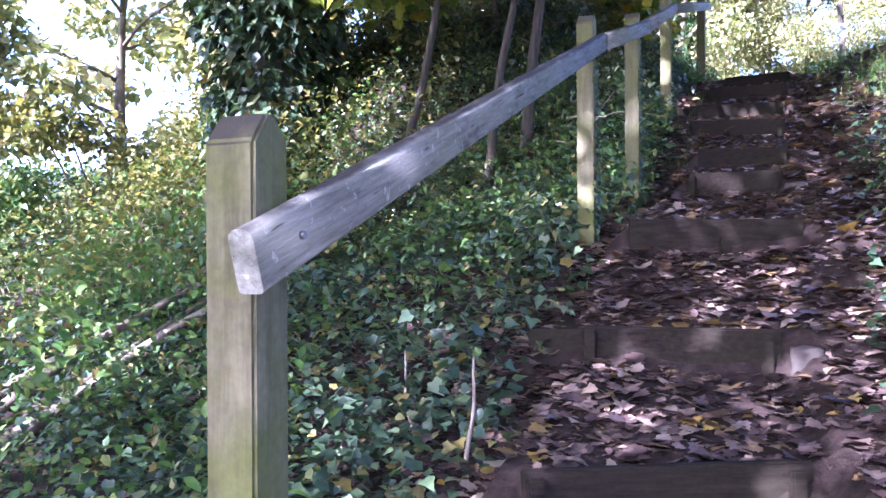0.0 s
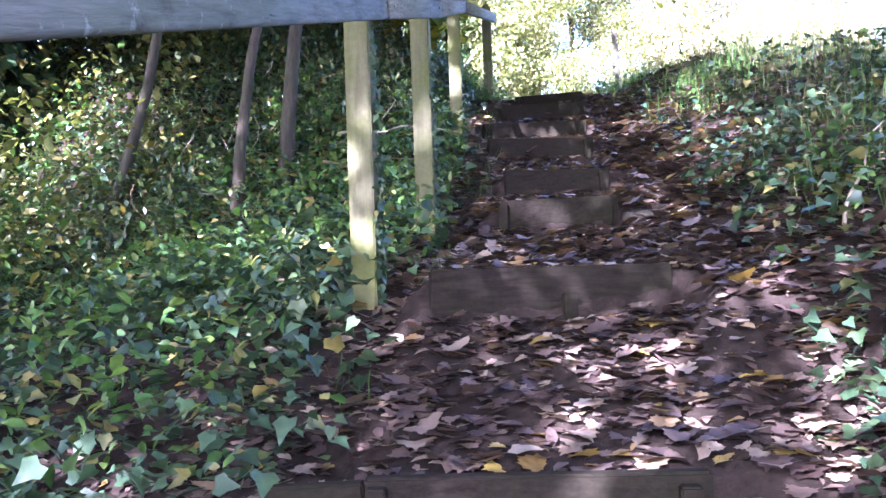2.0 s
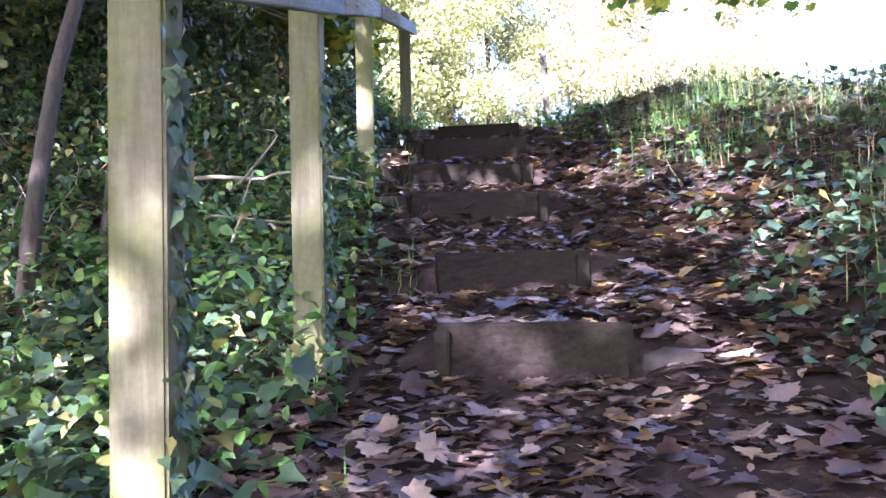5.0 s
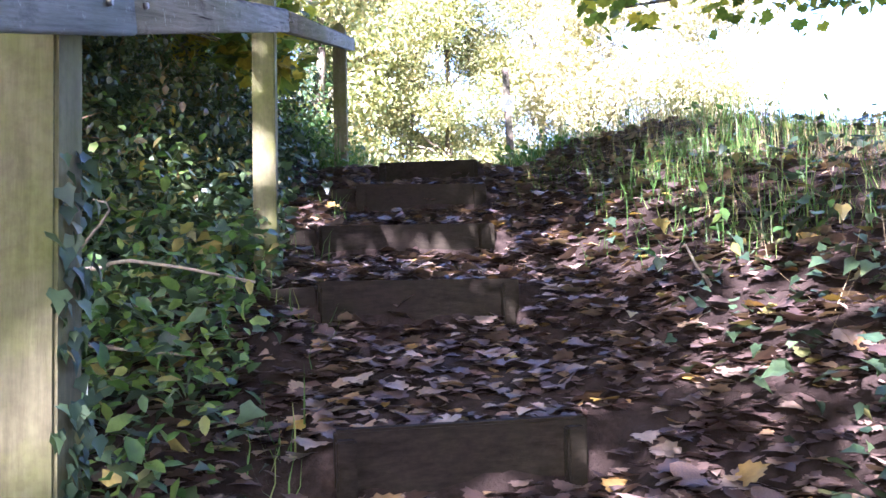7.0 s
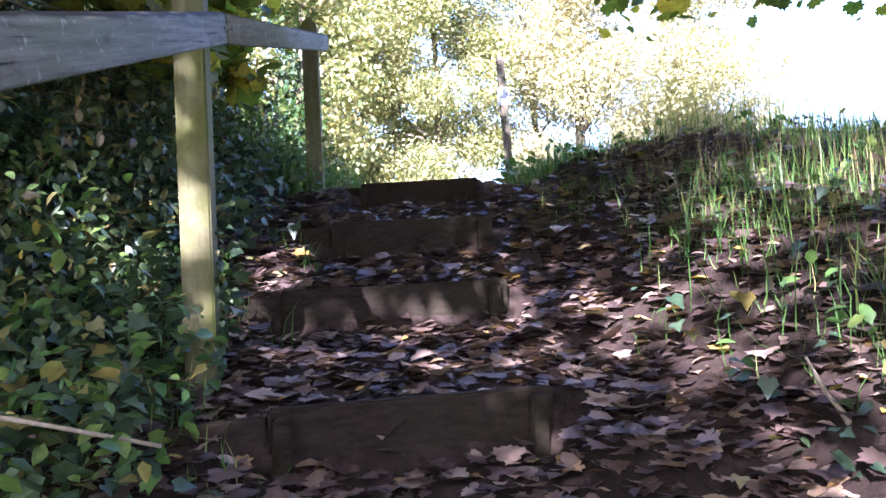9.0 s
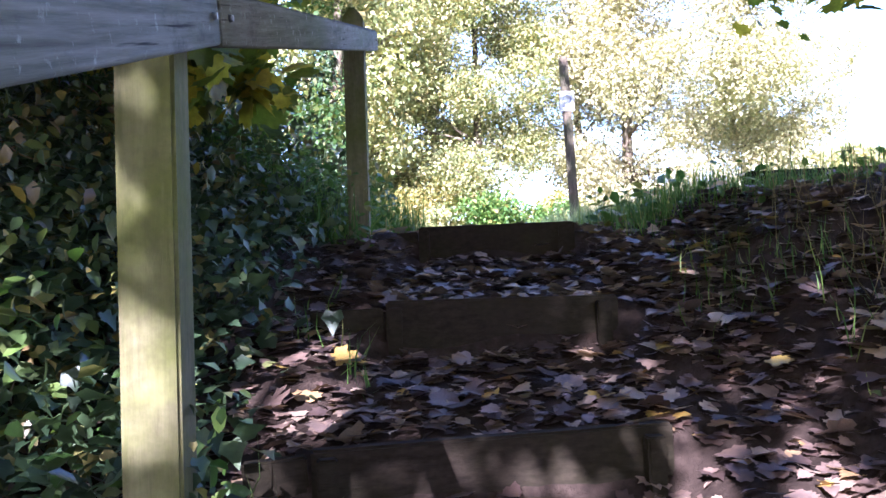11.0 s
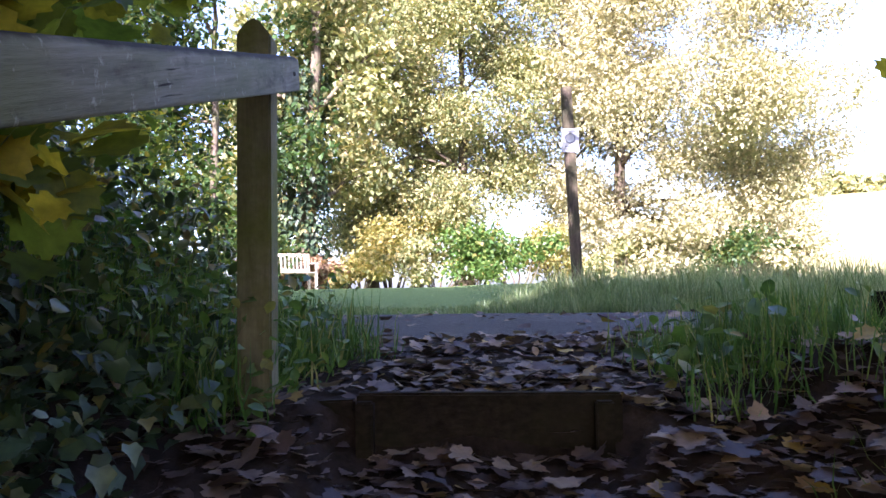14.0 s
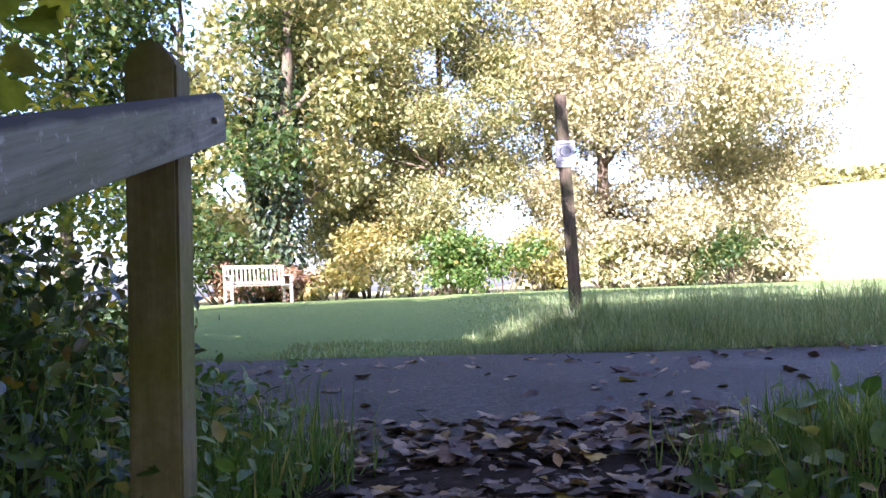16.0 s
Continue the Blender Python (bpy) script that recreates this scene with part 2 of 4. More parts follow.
def ground_material():
    m, nt, b, ln = nodes_of("soil")
    a = noise_of(nt, 14, 8, 0.7)
    c = ramp_of(nt, [(0.3, (0.016, 0.011, 0.009)), (0.55, (0.04, 0.028, 0.022)), (0.75, (0.075, 0.054, 0.042))])
    ln.new(a.outputs[0], c.inputs[0])
    big = noise_of(nt, 0.6, 4)
    col2 = ramp_of(nt, [(0.35, (0.75, 0.75, 0.75)), (0.65, (1.1, 1.1, 1.1))])
    ln.new(big.outputs[0], col2.inputs[0])
    mul = nt.nodes.new("ShaderNodeMix")
    mul.data_type, mul.blend_type = "RGBA", "MULTIPLY"
    mul.inputs[0].default_value = 1
    ln.new(c.outputs[0], mul.inputs[6])
    ln.new(col2.outputs[0], mul.inputs[7])
    # open grassland beyond the lane and below the wood
    at = nt.nodes.new("ShaderNodeAttribute")
    at.attribute_name = "turf"
    g = noise_of(nt, 30, 6, 0.7)
    gr = ramp_of(nt, [(0.3, (0.09, 0.145, 0.045)), (0.6, (0.17, 0.235, 0.08)), (0.8, (0.27, 0.30, 0.13))])
    ln.new(g.outputs[0], gr.inputs[0])
    af = nt.nodes.new("ShaderNodeAttribute")
    af.attribute_name = "field"
    fr = ramp_of(nt, [(0.3, (0.26, 0.23, 0.09)), (0.7, (0.36, 0.32, 0.14))])
    ln.new(g.outputs[0], fr.inputs[0])
    green = mix_of(nt, gr.outputs[0], fr.outputs[0], af.outputs["Fac"])
    ln.new(mix_of(nt, mul.outputs[2], green, at.outputs["Fac"]), b.inputs["Base Color"])
    b.inputs["Roughness"].default_value = 0.9
    b.inputs["Specular IOR Level"].default_value = 0.06
    bump_of(nt, b, a.outputs[0], 0.8, 0.03)
    return m


def asphalt_material():
    m, nt, b, ln = nodes_of("asphalt")
    a = noise_of(nt, 38, 8, 0.85)
    c = ramp_of(nt, [(0.38, (0.014, 0.014, 0.015)), (0.54, (0.05, 0.048, 0.048)), (0.64, (0.17, 0.16, 0.15))])
    ln.new(a.outputs[0], c.inputs[0])
    big = noise_of(nt, 1.1, 5)
    br = ramp_of(nt, [(0.4, (0.7, 0.68, 0.66)), (0.65, (1.25, 1.2, 1.15))])
    ln.new(big.outputs[0], br.inputs[0])
    mul = nt.nodes.new("ShaderNodeMix")
    mul.data_type, mul.blend_type = "RGBA", "MULTIPLY"
    mul.inputs[0].default_value = 1
    ln.new(c.outputs[0], mul.inputs[6])
    ln.new(br.outputs[0], mul.inputs[7])
    ln.new(mul.outputs[2], b.inputs["Base Color"])
    b.inputs["Roughness"].default_value = 0.75
    bump_of(nt, b, a.outputs[0], 0.9, 0.015)
    return m


M_SOIL, M_ASPHALT = ground_material(), asphalt_material()


def plain(name, c, rough=0.5, metal=0.0):
    m, nt, b, ln = nodes_of(name)
    n = noise_of(nt, 30, 4)
    r = ramp_of(nt, [(0.3, tuple(v * 0.8 for v in c)), (0.7, c)])
    ln.new(n.outputs[0], r.inputs[0])
    ln.new(r.outputs[0], b.inputs["Base Color"])
    b.inputs["Roughness"].default_value, b.inputs["Metallic"].default_value = rough, metal
    return m


M_PLATE, M_INK, M_STEEL = plain("sign_plate", (0.62, 0.64, 0.66), 0.35), plain("sign_ink", (0.28, 0.32, 0.38), 0.5), plain("bolt_steel", (0.3, 0.29, 0.27), 0.55, 1.0)

# ---- the plan: s runs up the steps, r to the right of them ----
ORIGIN, UP, RIGHT = np.array((1.08, 3.03)), np.array((0.401, 0.916)), np.array((0.916, -0.401))
# timber steps: left end, right end, height of the top edge
STEPS = [
    ((0.20, 2.20), (1.16, 2.26), 0.79),
    ((0.60, 3.24), (1.36, 2.93), 1.15),
    ((1.01, 4.10), (1.945, 4.01), 1.65),
    ((1.735, 5.27), (2.235, 4.93), 2.01),
    ((2.02, 5.97), (2.67, 5.82), 2.27),
    ((2.31, 7.06), (3.12, 6.90), 2.665),
    ((2.61, 8.03), (3.52, 7.80), 2.98),
    ((3.07, 8.74), (3.83, 8.44), 3.305),
    ((3.61, 9.72), (4.26, 9.34), 3.63),
]
RISER = 0.175


def sr(x, y):
    dx, dy = np.asarray(x) - ORIGIN[0], np.asarray(y) - ORIGIN[1]
    return dx * UP[0] + dy * UP[1], dx * RIGHT[0] + dy * RIGHT[1]


def xy(s, r):
    return ORIGIN[0] + s * UP[0] + r * RIGHT[0], ORIGIN[1] + s * UP[1] + r * RIGHT[1]


def smooth(a, b, v):
    t = np.clip((np.asarray(v, float) - a) / (b - a), 0, 1)
    return t * t * (3 - 2 * t)


MID = [((a[0] + b[0]) / 2, (a[1] + b[1]) / 2) for a, b, _ in STEPS]
STEP_S = [float(sr(*m)[0]) for m in MID]
STEP_R = [float(sr(*m)[1]) for m in MID]
STEP_Z = [z for _, _, z in STEPS]
STEP_HALF = [math.dist(a, b) / 2 for a, b, _ in STEPS]
RAMP_S = [-300, -9, -5.5, -3.4, STEP_S[0] - 0.5] + STEP_S + [7.7, 8.3, 10.0, 11.5, 300]
RAMP_Z = [-2.0, -0.3, 0.0, 0.22, 0.52] + [z - 0.06 for z in STEP_Z] + [3.625, 3.645, 3.71, 3.73, 3.73]
TREAD_S, TREAD_Z = [-300, -9, -5.5, -3.4], [-2.0, -0.3, 0.0, 0.22]
for s0, z0 in zip(STEP_S, STEP_Z):
    TREAD_S += [s0 - 0.035, s0 + 0.03]
    TREAD_Z += [z0 - RISER, z0 - 0.04]
TREAD_S += [7.7, 8.3, 10.0, 11.5, 300]
TREAD_Z += [3.625, 3.645, 3.71, 3.73, 3.73]
WALK_R = lambda s: np.interp(s, [-4] + STEP_S + [9], [-0.7] + STEP_R + [0.1])
LANE_NEAR, LANE_FAR = 8.3, 11.5


def wob(x, y, f):
    return np.sin(x * f + 1.3) * np.cos(y * f * 1.13 + 0.4) + 0.5 * np.sin(x * f * 2.3 + y * f * 1.7)


def ground_z(x, y):
    x, y = np.asarray(x, float), np.asarray(y, float)
    s, r = sr(x, y)
    # the boards do not lie square across, so the treads follow their slant
    slant = np.interp(s, STEP_S, [(sr(*b)[0] - sr(*a)[0]) / max(0.3, sr(*b)[1] - sr(*a)[1]) for a, b, _ in STEPS])
    q = r - WALK_R(s)
    tread = np.interp(s - slant * q, TREAD_S, TREAD_Z)
    ramp = np.interp(s, RAMP_S, RAMP_Z)
    half = np.interp(s, STEP_S, STEP_HALF)
    side = smooth(0.0, 0.13, np.abs(q) - half)
    z = tread * (1 - side) + (ramp - 0.1 * smooth(0.0, 0.5, -q) * (1 - smooth(2.5, 4, s))) * side
    low = smooth(3.5, 12, -q) * (1 - smooth(9, 14, s))
    top = smooth(7.4, 8.9, s)
    bank = np.minimum(np.maximum(0, q - 0.62) * 0.42, np.minimum(np.maximum(0, 3.74 - ramp), 0.62 - 0.25 * smooth(2, 6, s) + 0.5 * smooth(6.6, 7.4, s))) * smooth(0.6, 1.1, q)
    left_bank = 0.7 * np.clip((-q - 0.8) * 0.85, 0, 1.6) * smooth(3.9, 5.8, s) * (1 - smooth(8.0, 8.8, s))
    fall = -0.2 * np.clip(-q - 0.75, 0, 9) * (1 - smooth(2.5, 5.5, s))
    z = z + (bank + fall) * (1 - top) + left_bank
    z = z * (1 - low) + 0.5 * low
    z = z + 0.025 * wob(x, y, 3.1) * (1 - top) * (0.3 + 0.7 * side) + 0.012 * wob(x, y, 9.0) * (1 - top)
    # verge beyond the lane, lawn, and the hill far off to the right
    z = z + 0.16 * smooth(LANE_FAR + 0.1, LANE_FAR + 0.9, s + 0.16 * r) * smooth(0.2, 1.5, r) * (1 - 0.7 * smooth(14, 20, s))
    z = z + 0.3 * smooth(12.2, 23, s + 0.16 * r)
    d = np.hypot(x - 3, y - 8)
    z = z + smooth(45, 260, d) * 26 * smooth(0, 60, r - 0.12 * s) * smooth(0, 30, s)
    return z


def mesh_of(name, verts, faces):
    me = bpy.data.meshes.new(name)
    verts, faces = np.asarray(verts, np.float32), np.asarray(faces, np.int32)
    k = faces.shape[1]
    me.vertices.add(len(verts))
    me.vertices.foreach_set("co", verts.ravel())
    me.loops.add(faces.size)
    me.loops.foreach_set("vertex_index", faces.ravel())
    me.polygons.add(len(faces))
    me.polygons.foreach_set("loop_start", np.arange(0, faces.size, k, dtype=np.int32))
    me.update(calc_edges=True)
    return me


def part(name, data, material, parent=None, label=""):
    if isinstance(data, bmesh.types.BMesh):
        me = bpy.data.meshes.new(name)
        data.to_mesh(me)
        data.free()
        data = me
    if material and not data.materials:
        data.materials.append(material)
    ob = new(name, data)
    if parent:
        ob.parent = parent
    if label:
        tagged(ob, label)
    return ob


def empty(name, at, label, category, group="", kind=""):
    e = new(name)
    e.location = at
    e.empty_display_size = 0.1
    bpy.context.view_layer.update()
    return tagged(e, label, category, group, kind)


def grid_mesh(name, ss, rr, height):
    S, R = np.meshgrid(ss, rr, indexing="ij")
    X, Y = xy(S, R)
    V = np.stack([X, Y, height(X, Y)], -1).reshape(-1, 3)
    n, m = len(ss), len(rr)
    i = (np.arange(n - 1)[:, None] * m + np.arange(m - 1)[None]).ravel()
    return mesh_of(name, V, np.stack([i, i + m, i + m + 1, i + 1], 1)), S.ravel(), R.ravel()


def spread(fine0, fine1, step, far):
    out, d, v = [], step, fine1
    while v < far:
        d *= 1.22
        v += d
        out.append(v)
    low, d, v = [], step, fine0
    while v > -far:
        d *= 1.22
        v -= d
        low.append(v)
    return np.array(low[::-1] + list(np.arange(fine0, fine1 + 1e-6, step)) + out)


# ---- ground, lane ----
me, GS, GR = grid_mesh("ground", spread(-4.5, 9.5, 0.055, 420), spread(-2.6, 2.8, 0.07, 420), ground_z)
turf = np.clip(smooth(LANE_FAR, LANE_FAR + 0.3, GS + 0.16 * GR) + smooth(8, 14, -GR) * (GS < 3), 0, 1)
at = me.attributes.new("turf", "FLOAT", "POINT")
at.data.foreach_set("value", turf.astype(np.float32))
af = me.attributes.new("field", "FLOAT", "POINT")
af.data.foreach_set("value", (smooth(22, 34, np.hypot(GS - 5, GR)) * (GS > 12)).astype(np.float32))
for p in me.polygons:
    p.use_smooth = True
GROUND = tagged(part("ground", me, M_SOIL), "wooded hillside of dark soil with leaf litter, grass beyond the lane", "ground", kind="structure")


def lane_mesh():
    rr = np.concatenate([np.arange(-60, -6, 1.0), np.arange(-6, 8, 0.1), np.arange(8, 80, 1.0)])
    cols = np.linspace(0, 1, 9)
    V = []
    for r in rr:
        a = LANE_NEAR + 0.07 * math.sin(r * 2.1) + 0.05 * math.sin(r * 5.3 + 1) - 0.16 * r
        b = LANE_FAR + 0.05 * math.sin(r * 1.7 + 2) + 0.03 * math.sin(r * 6.1) - 0.16 * r
        for c in cols:
            s = a + (b - a) * c
            x, y = xy(s, r)
            edge = min(c, 1 - c)
            V.append((x, y, float(ground_z(x, y)) + (0.012 if edge > 0.05 else 0.004) + 0.03 * edge))
    n, m = len(rr), len(cols)
    i = (np.arange(n - 1)[:, None] * m + np.arange(m - 1)[None]).ravel()
    return mesh_of("road", V, np.stack([i, i + 1, i + m + 1, i + m], 1))


tagged(part("road", lane_mesh(), M_ASPHALT), "narrow worn grey asphalt lane crossing at the top of the steps", "road", kind="structure")

# ---- leaf shapes, each flat in its own xy plane, base at the origin, tip along y ----
def fan(points, fold=0.12, curl=0.1):
    v = [(0.0, 0.42, -0.02)] + [(x, y, fold * abs(x) - curl * (y - 0.45) ** 2) for x, y in points]
    f = [(0, i, i + 1) for i in range(1, len(points))] + [(0, len(points), 1)]
    return np.array(v), np.array(f)


def mirrored(half):
    return half + [(-x, y) for x, y in half[::-1] if x > 0]


MAPLE = fan(mirrored([(0.0, 0.06), (0.24, -0.06), (0.42, 0.04), (0.37, 0.17), (0.62, 0.27), (0.5, 0.4), (0.53, 0.62), (0.33, 0.6), (0.25, 0.8), (0.1, 0.78), (0.0, 1.0)]), 0.16, 0.25)
IVYLEAF = fan(mirrored([(0.0, 0.02), (0.3, -0.08), (0.46, 0.3), (0.26, 0.5), (0.0, 1.0)]), 0.22, 0.3)
OVAL = (np.array([(0, 0, 0), (0.28, 0.35, 0.08), (0.2, 0.75, 0.03), (0, 1, -0.12), (-0.2, 0.75, 0.03), (-0.28, 0.35, 0.08), (0, 0.5, 0)]), np.array([(6, i, (i + 1) % 6) for i in range(6)]))
DIAMOND = (np.array([(0, 0, 0), (0.36, 0.45, 0.1), (0, 1, -0.05), (-0.36, 0.45, 0.1)]), np.array([(0, 1, 2), (0, 2, 3)]))
BLADE = (np.array([(-0.5, 0, 0), (0.5, 0, 0), (0.38, 0.5, 0.12), (-0.38, 0.5, 0.12), (0, 0.92, 0.5)]), np.array([(0, 1, 2), (0, 2, 3), (3, 2, 4)]))


def turns(yaw, pitch, roll):
    """Rotation matrices: roll about y, then pitch about x, then yaw about z."""
    cy, sy, cp, sp, cr, srr = np.cos(yaw), np.sin(yaw), np.cos(pitch), np.sin(pitch), np.cos(roll), np.sin(roll)
    o, l = np.zeros_like(cy), np.ones_like(cy)
    A = np.stack([cy, -sy, o, sy, cy, o, o, o, l], -1).reshape(-1, 3, 3)
    B = np.stack([l, o, o, o, cp, -sp, o, sp, cp], -1).reshape(-1, 3, 3)
    C = np.stack([cr, o, srr, o, l, o, -srr, o, cr], -1).reshape(-1, 3, 3)
    return A @ B @ C


def scatter(name, shape, places, yaw, pitch, roll, size, width=1.0):
    v, f = shape
    R = turns(np.asarray(yaw, float), np.asarray(pitch, float), np.asarray(roll, float))
    sc = np.asarray(size)[:, None, None] * np.ones((1, 1, 3))
    sc[:, :, 0] *= np.asarray(width).reshape(-1, 1) if np.ndim(width) else width
    V = np.einsum("nij,nkj->nki", R, v[None] * sc) + places[:, None, :]
    F = f[None] + (np.arange(len(places)) * len(v))[:, None, None]
    return mesh_of(name, V.reshape(-1, 3), F.reshape(-1, f.shape[1]))


rng = np.random.default_rng(5)


def tube(bm, pts, radii, sides=8):
    rings = []
    for i, p in enumerate(pts):
        a, b = Vector(pts[max(0, i - 1)]), Vector(pts[min(len(pts) - 1, i + 1)])
        q = (b - a).normalized().to_track_quat("Z", "Y")
        rings.append([bm.verts.new(Vector(p) + q @ Vector((math.cos(t) * radii[i], math.sin(t) * radii[i], 0))) for t in [2 * math.pi * k / sides for k in range(sides)]])
    for a, b in zip(rings, rings[1:]):
        for k in range(sides):
            bm.faces.new((a[k], a[(k + 1) % sides], b[(k + 1) % sides], b[k])).smooth = True
    bm.faces.new(rings[0][::-1])
    bm.faces.new(rings[-1])
    return bm


def bar(bm, a, b, width, height, side=None, bevel=0.006, square_ends=False):
    """A squared timber from a to b; width lies across, height is the other way."""
    a, b = Vector(a), Vector(b)
    d = (b - a).normalized()
    ref = Vector(side) if side is not None else Vector((0, 0, 1)).cross(d)
    if ref.length < 1e-4:
        ref = Vector((1, 0, 0))
    u = (ref - d * ref.dot(d)).normalized()
    w = d.cross(u)
    made = []
    for p in (a, b):
        made.append([bm.verts.new(p + u * (sx * width / 2) + w * (sy * height / 2)) for sx, sy in ((-1, -1), (1, -1), (1, 1), (-1, 1))])
    fs = [bm.faces.new(made[0][::-1]), bm.faces.new(made[1])]
    for k in range(4):
        fs.append(bm.faces.new((made[0][k], made[0][(k + 1) % 4], made[1][(k + 1) % 4], made[1][k])))
    if bevel:
        es = {e for f in fs for e in f.edges}
        if square_ends:
            es -= {e for f in fs[:2] for e in f.edges}
        bmesh.ops.bevel(bm, geom=list(es), offset=bevel, segments=2, affect="EDGES")
    return bm


def gz(x, y):
    return float(ground_z(x, y))


# ---- the steps ----
def timber_step(i, a, b, z):
    a, b = Vector((*a, 0)), Vector((*b, 0))
    d = (b - a).normalized()
    out = Vector((d.y, -d.x, 0))
    mid = (a + b) / 2
    e = empty("timber_step", (mid.x, mid.y, z - RISER), "dark wet timber board step held by wooden stakes in the slope", "step", "steps up the hillside")
    def local(p, h):
        return Vector((p.x - mid.x, p.y - mid.y, h - (z - RISER)))
    L = (b - a).length
    tilt = random.uniform(-0.008, 0.008)
    bm = bmesh.new()
    bar(bm, local(a, z - 0.135 - tilt), local(b, z - 0.135 + tilt), 0.045, 0.27, side=out, bevel=0.007)
    part("riser_board", bm, M_BOARD, e)
    # a shorter board carries on into the bank beside it
    if i in (1, 5, 6, 7, 8):
        bm = bmesh.new()
        n = 0.26 if i != 6 else 0.16
        bar(bm, local(a - d * n + Vector((-out.x, -out.y, 0)) * 0.02, z - 0.15), local(a - d * 0.004 + Vector((-out.x, -out.y, 0)) * 0.02, z - 0.14), 0.045, 0.24, side=out)
        part("side_board", bm, M_BOARD, e)
    for k in ((0.04, 0.93) if i not in (2,) else (0.55,)):
        p = a + d * (L * k) + out * 0.045
        bm = bmesh.new()
        top = z - (0.02 if i != 2 else 0.1)
        bar(bm, local(p, z - 0.5), local(p, top), 0.05, 0.04, side=d, bevel=0.005)
        part("stake", bm, M_BOARD, e)
    return e


for i, (a, b, z) in enumerate(STEPS):
    timber_step(i, a, b, z)


def rough_stone(at, size, turn):
    bm = bmesh.new()
    bmesh.ops.create_cube(bm, size=1)
    bmesh.ops.subdivide_edges(bm, edges=bm.edges[:], cuts=4, use_grid_fill=True)
    for v in bm.verts:
        k = noise.noise(v.co * 3.1 + Vector(at)) * 0.13
        n = v.co.normalized()
        v.co = v.co * 0.8 + n * 0.2 * 0.8 + n * k
        v.co = Vector((v.co.x * size[0], v.co.y * size[1], v.co.z * size[2]))
    for f in bm.faces:
        f.smooth = True
    ob = part("edging_stone", bm, M_STONE)
    ob.matrix_world = pose(*at, 0, 0, turn)
    return tagged(ob, "rough brownish stone block beside a timber step", "stone", "stones beside the steps")


rough_stone((1.44, 2.88, 1.0), (0.12, 0.11, 0.16), -24)
rough_stone((2.33, 4.87, 1.84), (0.17, 0.11, 0.15), -35)

# ---- handrail ----
POSTS = [((-0.393, 1.003), 0.35, 1.725), ((0.834, 4.391), 1.25, 2.875), ((1.373, 5.452), 1.85, 3.20), ((2.227, 7.55), 2.55, 4.0), ((3.354, 9.863), 3.35, 4.73)]
RAIL_TOP = [1.575, 2.76, 3.14, 3.91, 4.63]
POST_TURN = [0.2, 0.3, 0.4, 2.9, -1.5]
HAND = empty("handrail", (1.35, 5.4, 2.0), "weathered pale wooden handrail on square posts with green algae", "handrail")
OFF = Vector(HAND.location)
for i, ((p, z0, z1), turned) in enumerate(zip(POSTS, POST_TURN)):
    # the uppermost post shows its gable to the walker
    across = Matrix.Rotation(radians(turned + (90 if i == 4 else 0)), 3, 'Z') @ Vector((RIGHT[0], RIGHT[1], 0))
    along = Vector((-across.y, across.x, 0))
    w = 0.05
    profile = [(-w, z0), (w, z0), (w, z1 - 0.042), (0.014, z1 - 0.002), (-0.01, z1), (-w, z1 - 0.05)]
    bm = bmesh.new()
    ends = [[bm.verts.new(Vector((*p, h)) + along * u + across * side - OFF) for u, h in profile] for side in (-w, w)]
    bm.faces.new(ends[0])
    bm.faces.new(ends[1][::-1])
    for k in range(6):
        bm.faces.new((ends[0][k], ends[1][k], ends[1][(k + 1) % 6], ends[0][(k + 1) % 6]))
    bmesh.ops.recalc_face_normals(bm, faces=bm.faces[:])
    bmesh.ops.bevel(bm, geom=bm.edges[:], offset=0.006, segments=2, affect="EDGES")
    part("post", bm, M_POST, HAND)


def rail_point(i, along=0.0):
    (p, _, _), z = POSTS[i], RAIL_TOP[i]
    return Vector((p[0] + RIGHT[0] * 0.084, p[1] + RIGHT[1] * 0.084, z - 0.055))


def rail(p, q, before, after):
    d = (q - p).normalized()
    a, b = p - d * before, q + d * after
    bm = bmesh.new()
    side = Vector((RIGHT[0], RIGHT[1], 0))
    side = (side - d * side.dot(d)).normalized()
    high = side.cross(d)
    high = high if high.z > 0 else -high
    prof = []
    for cx, cz, t0 in ((1, 1, 0), (-1, 1, 90), (-1, -1, 180), (1, -1, 270)):
        rad = 0.018 if cz > 0 else 0.008
        for k in range(4):
            t = radians(t0 + 30 * k)
            prof.append((cx * (0.022 - rad) + rad * math.cos(t), cz * (0.052 - rad) + rad * math.sin(t)))
    ends = [[bm.verts.new(p0 + side * u + high * v - OFF) for u, v in prof] for p0 in (a, b)]
    n = len(prof)
    for k in range(n):
        bm.faces.new((ends[0][k], ends[0][(k + 1) % n], ends[1][(k + 1) % n], ends[1][k])).smooth = True
    bm.faces.new(ends[0])
    bm.faces.new(ends[1])
    bmesh.ops.recalc_face_normals(bm, faces=bm.faces[:])
    ob = part("rail", bm, M_RAIL, HAND)
    for t in (p, q):
        bm = bmesh.new()
        c = t + Vector((RIGHT[0], RIGHT[1], 0)) * 0.0245 - OFF
        tube(bm, [c, c + Vector((RIGHT[0], RIGHT[1], 0)) * 0.008], [0.008, 0.006], 8)
        part("bolt", bm, M_STEEL, ob)


R = [rail_point(i) for i in range(5)]
rail(R[0], R[1], 0.136, 0.09)
rail(R[1] + (R[2] - R[1]).normalized() * 0.17, R[2], 0.075, 0.12)
rail(R[2] + (R[3] - R[2]).normalized() * 0.2, R[3], 0.075, 0.05)
rail(R[3] + (R[4] - R[3]).normalized() * 0.1, R[4], 0.045, 0.1)


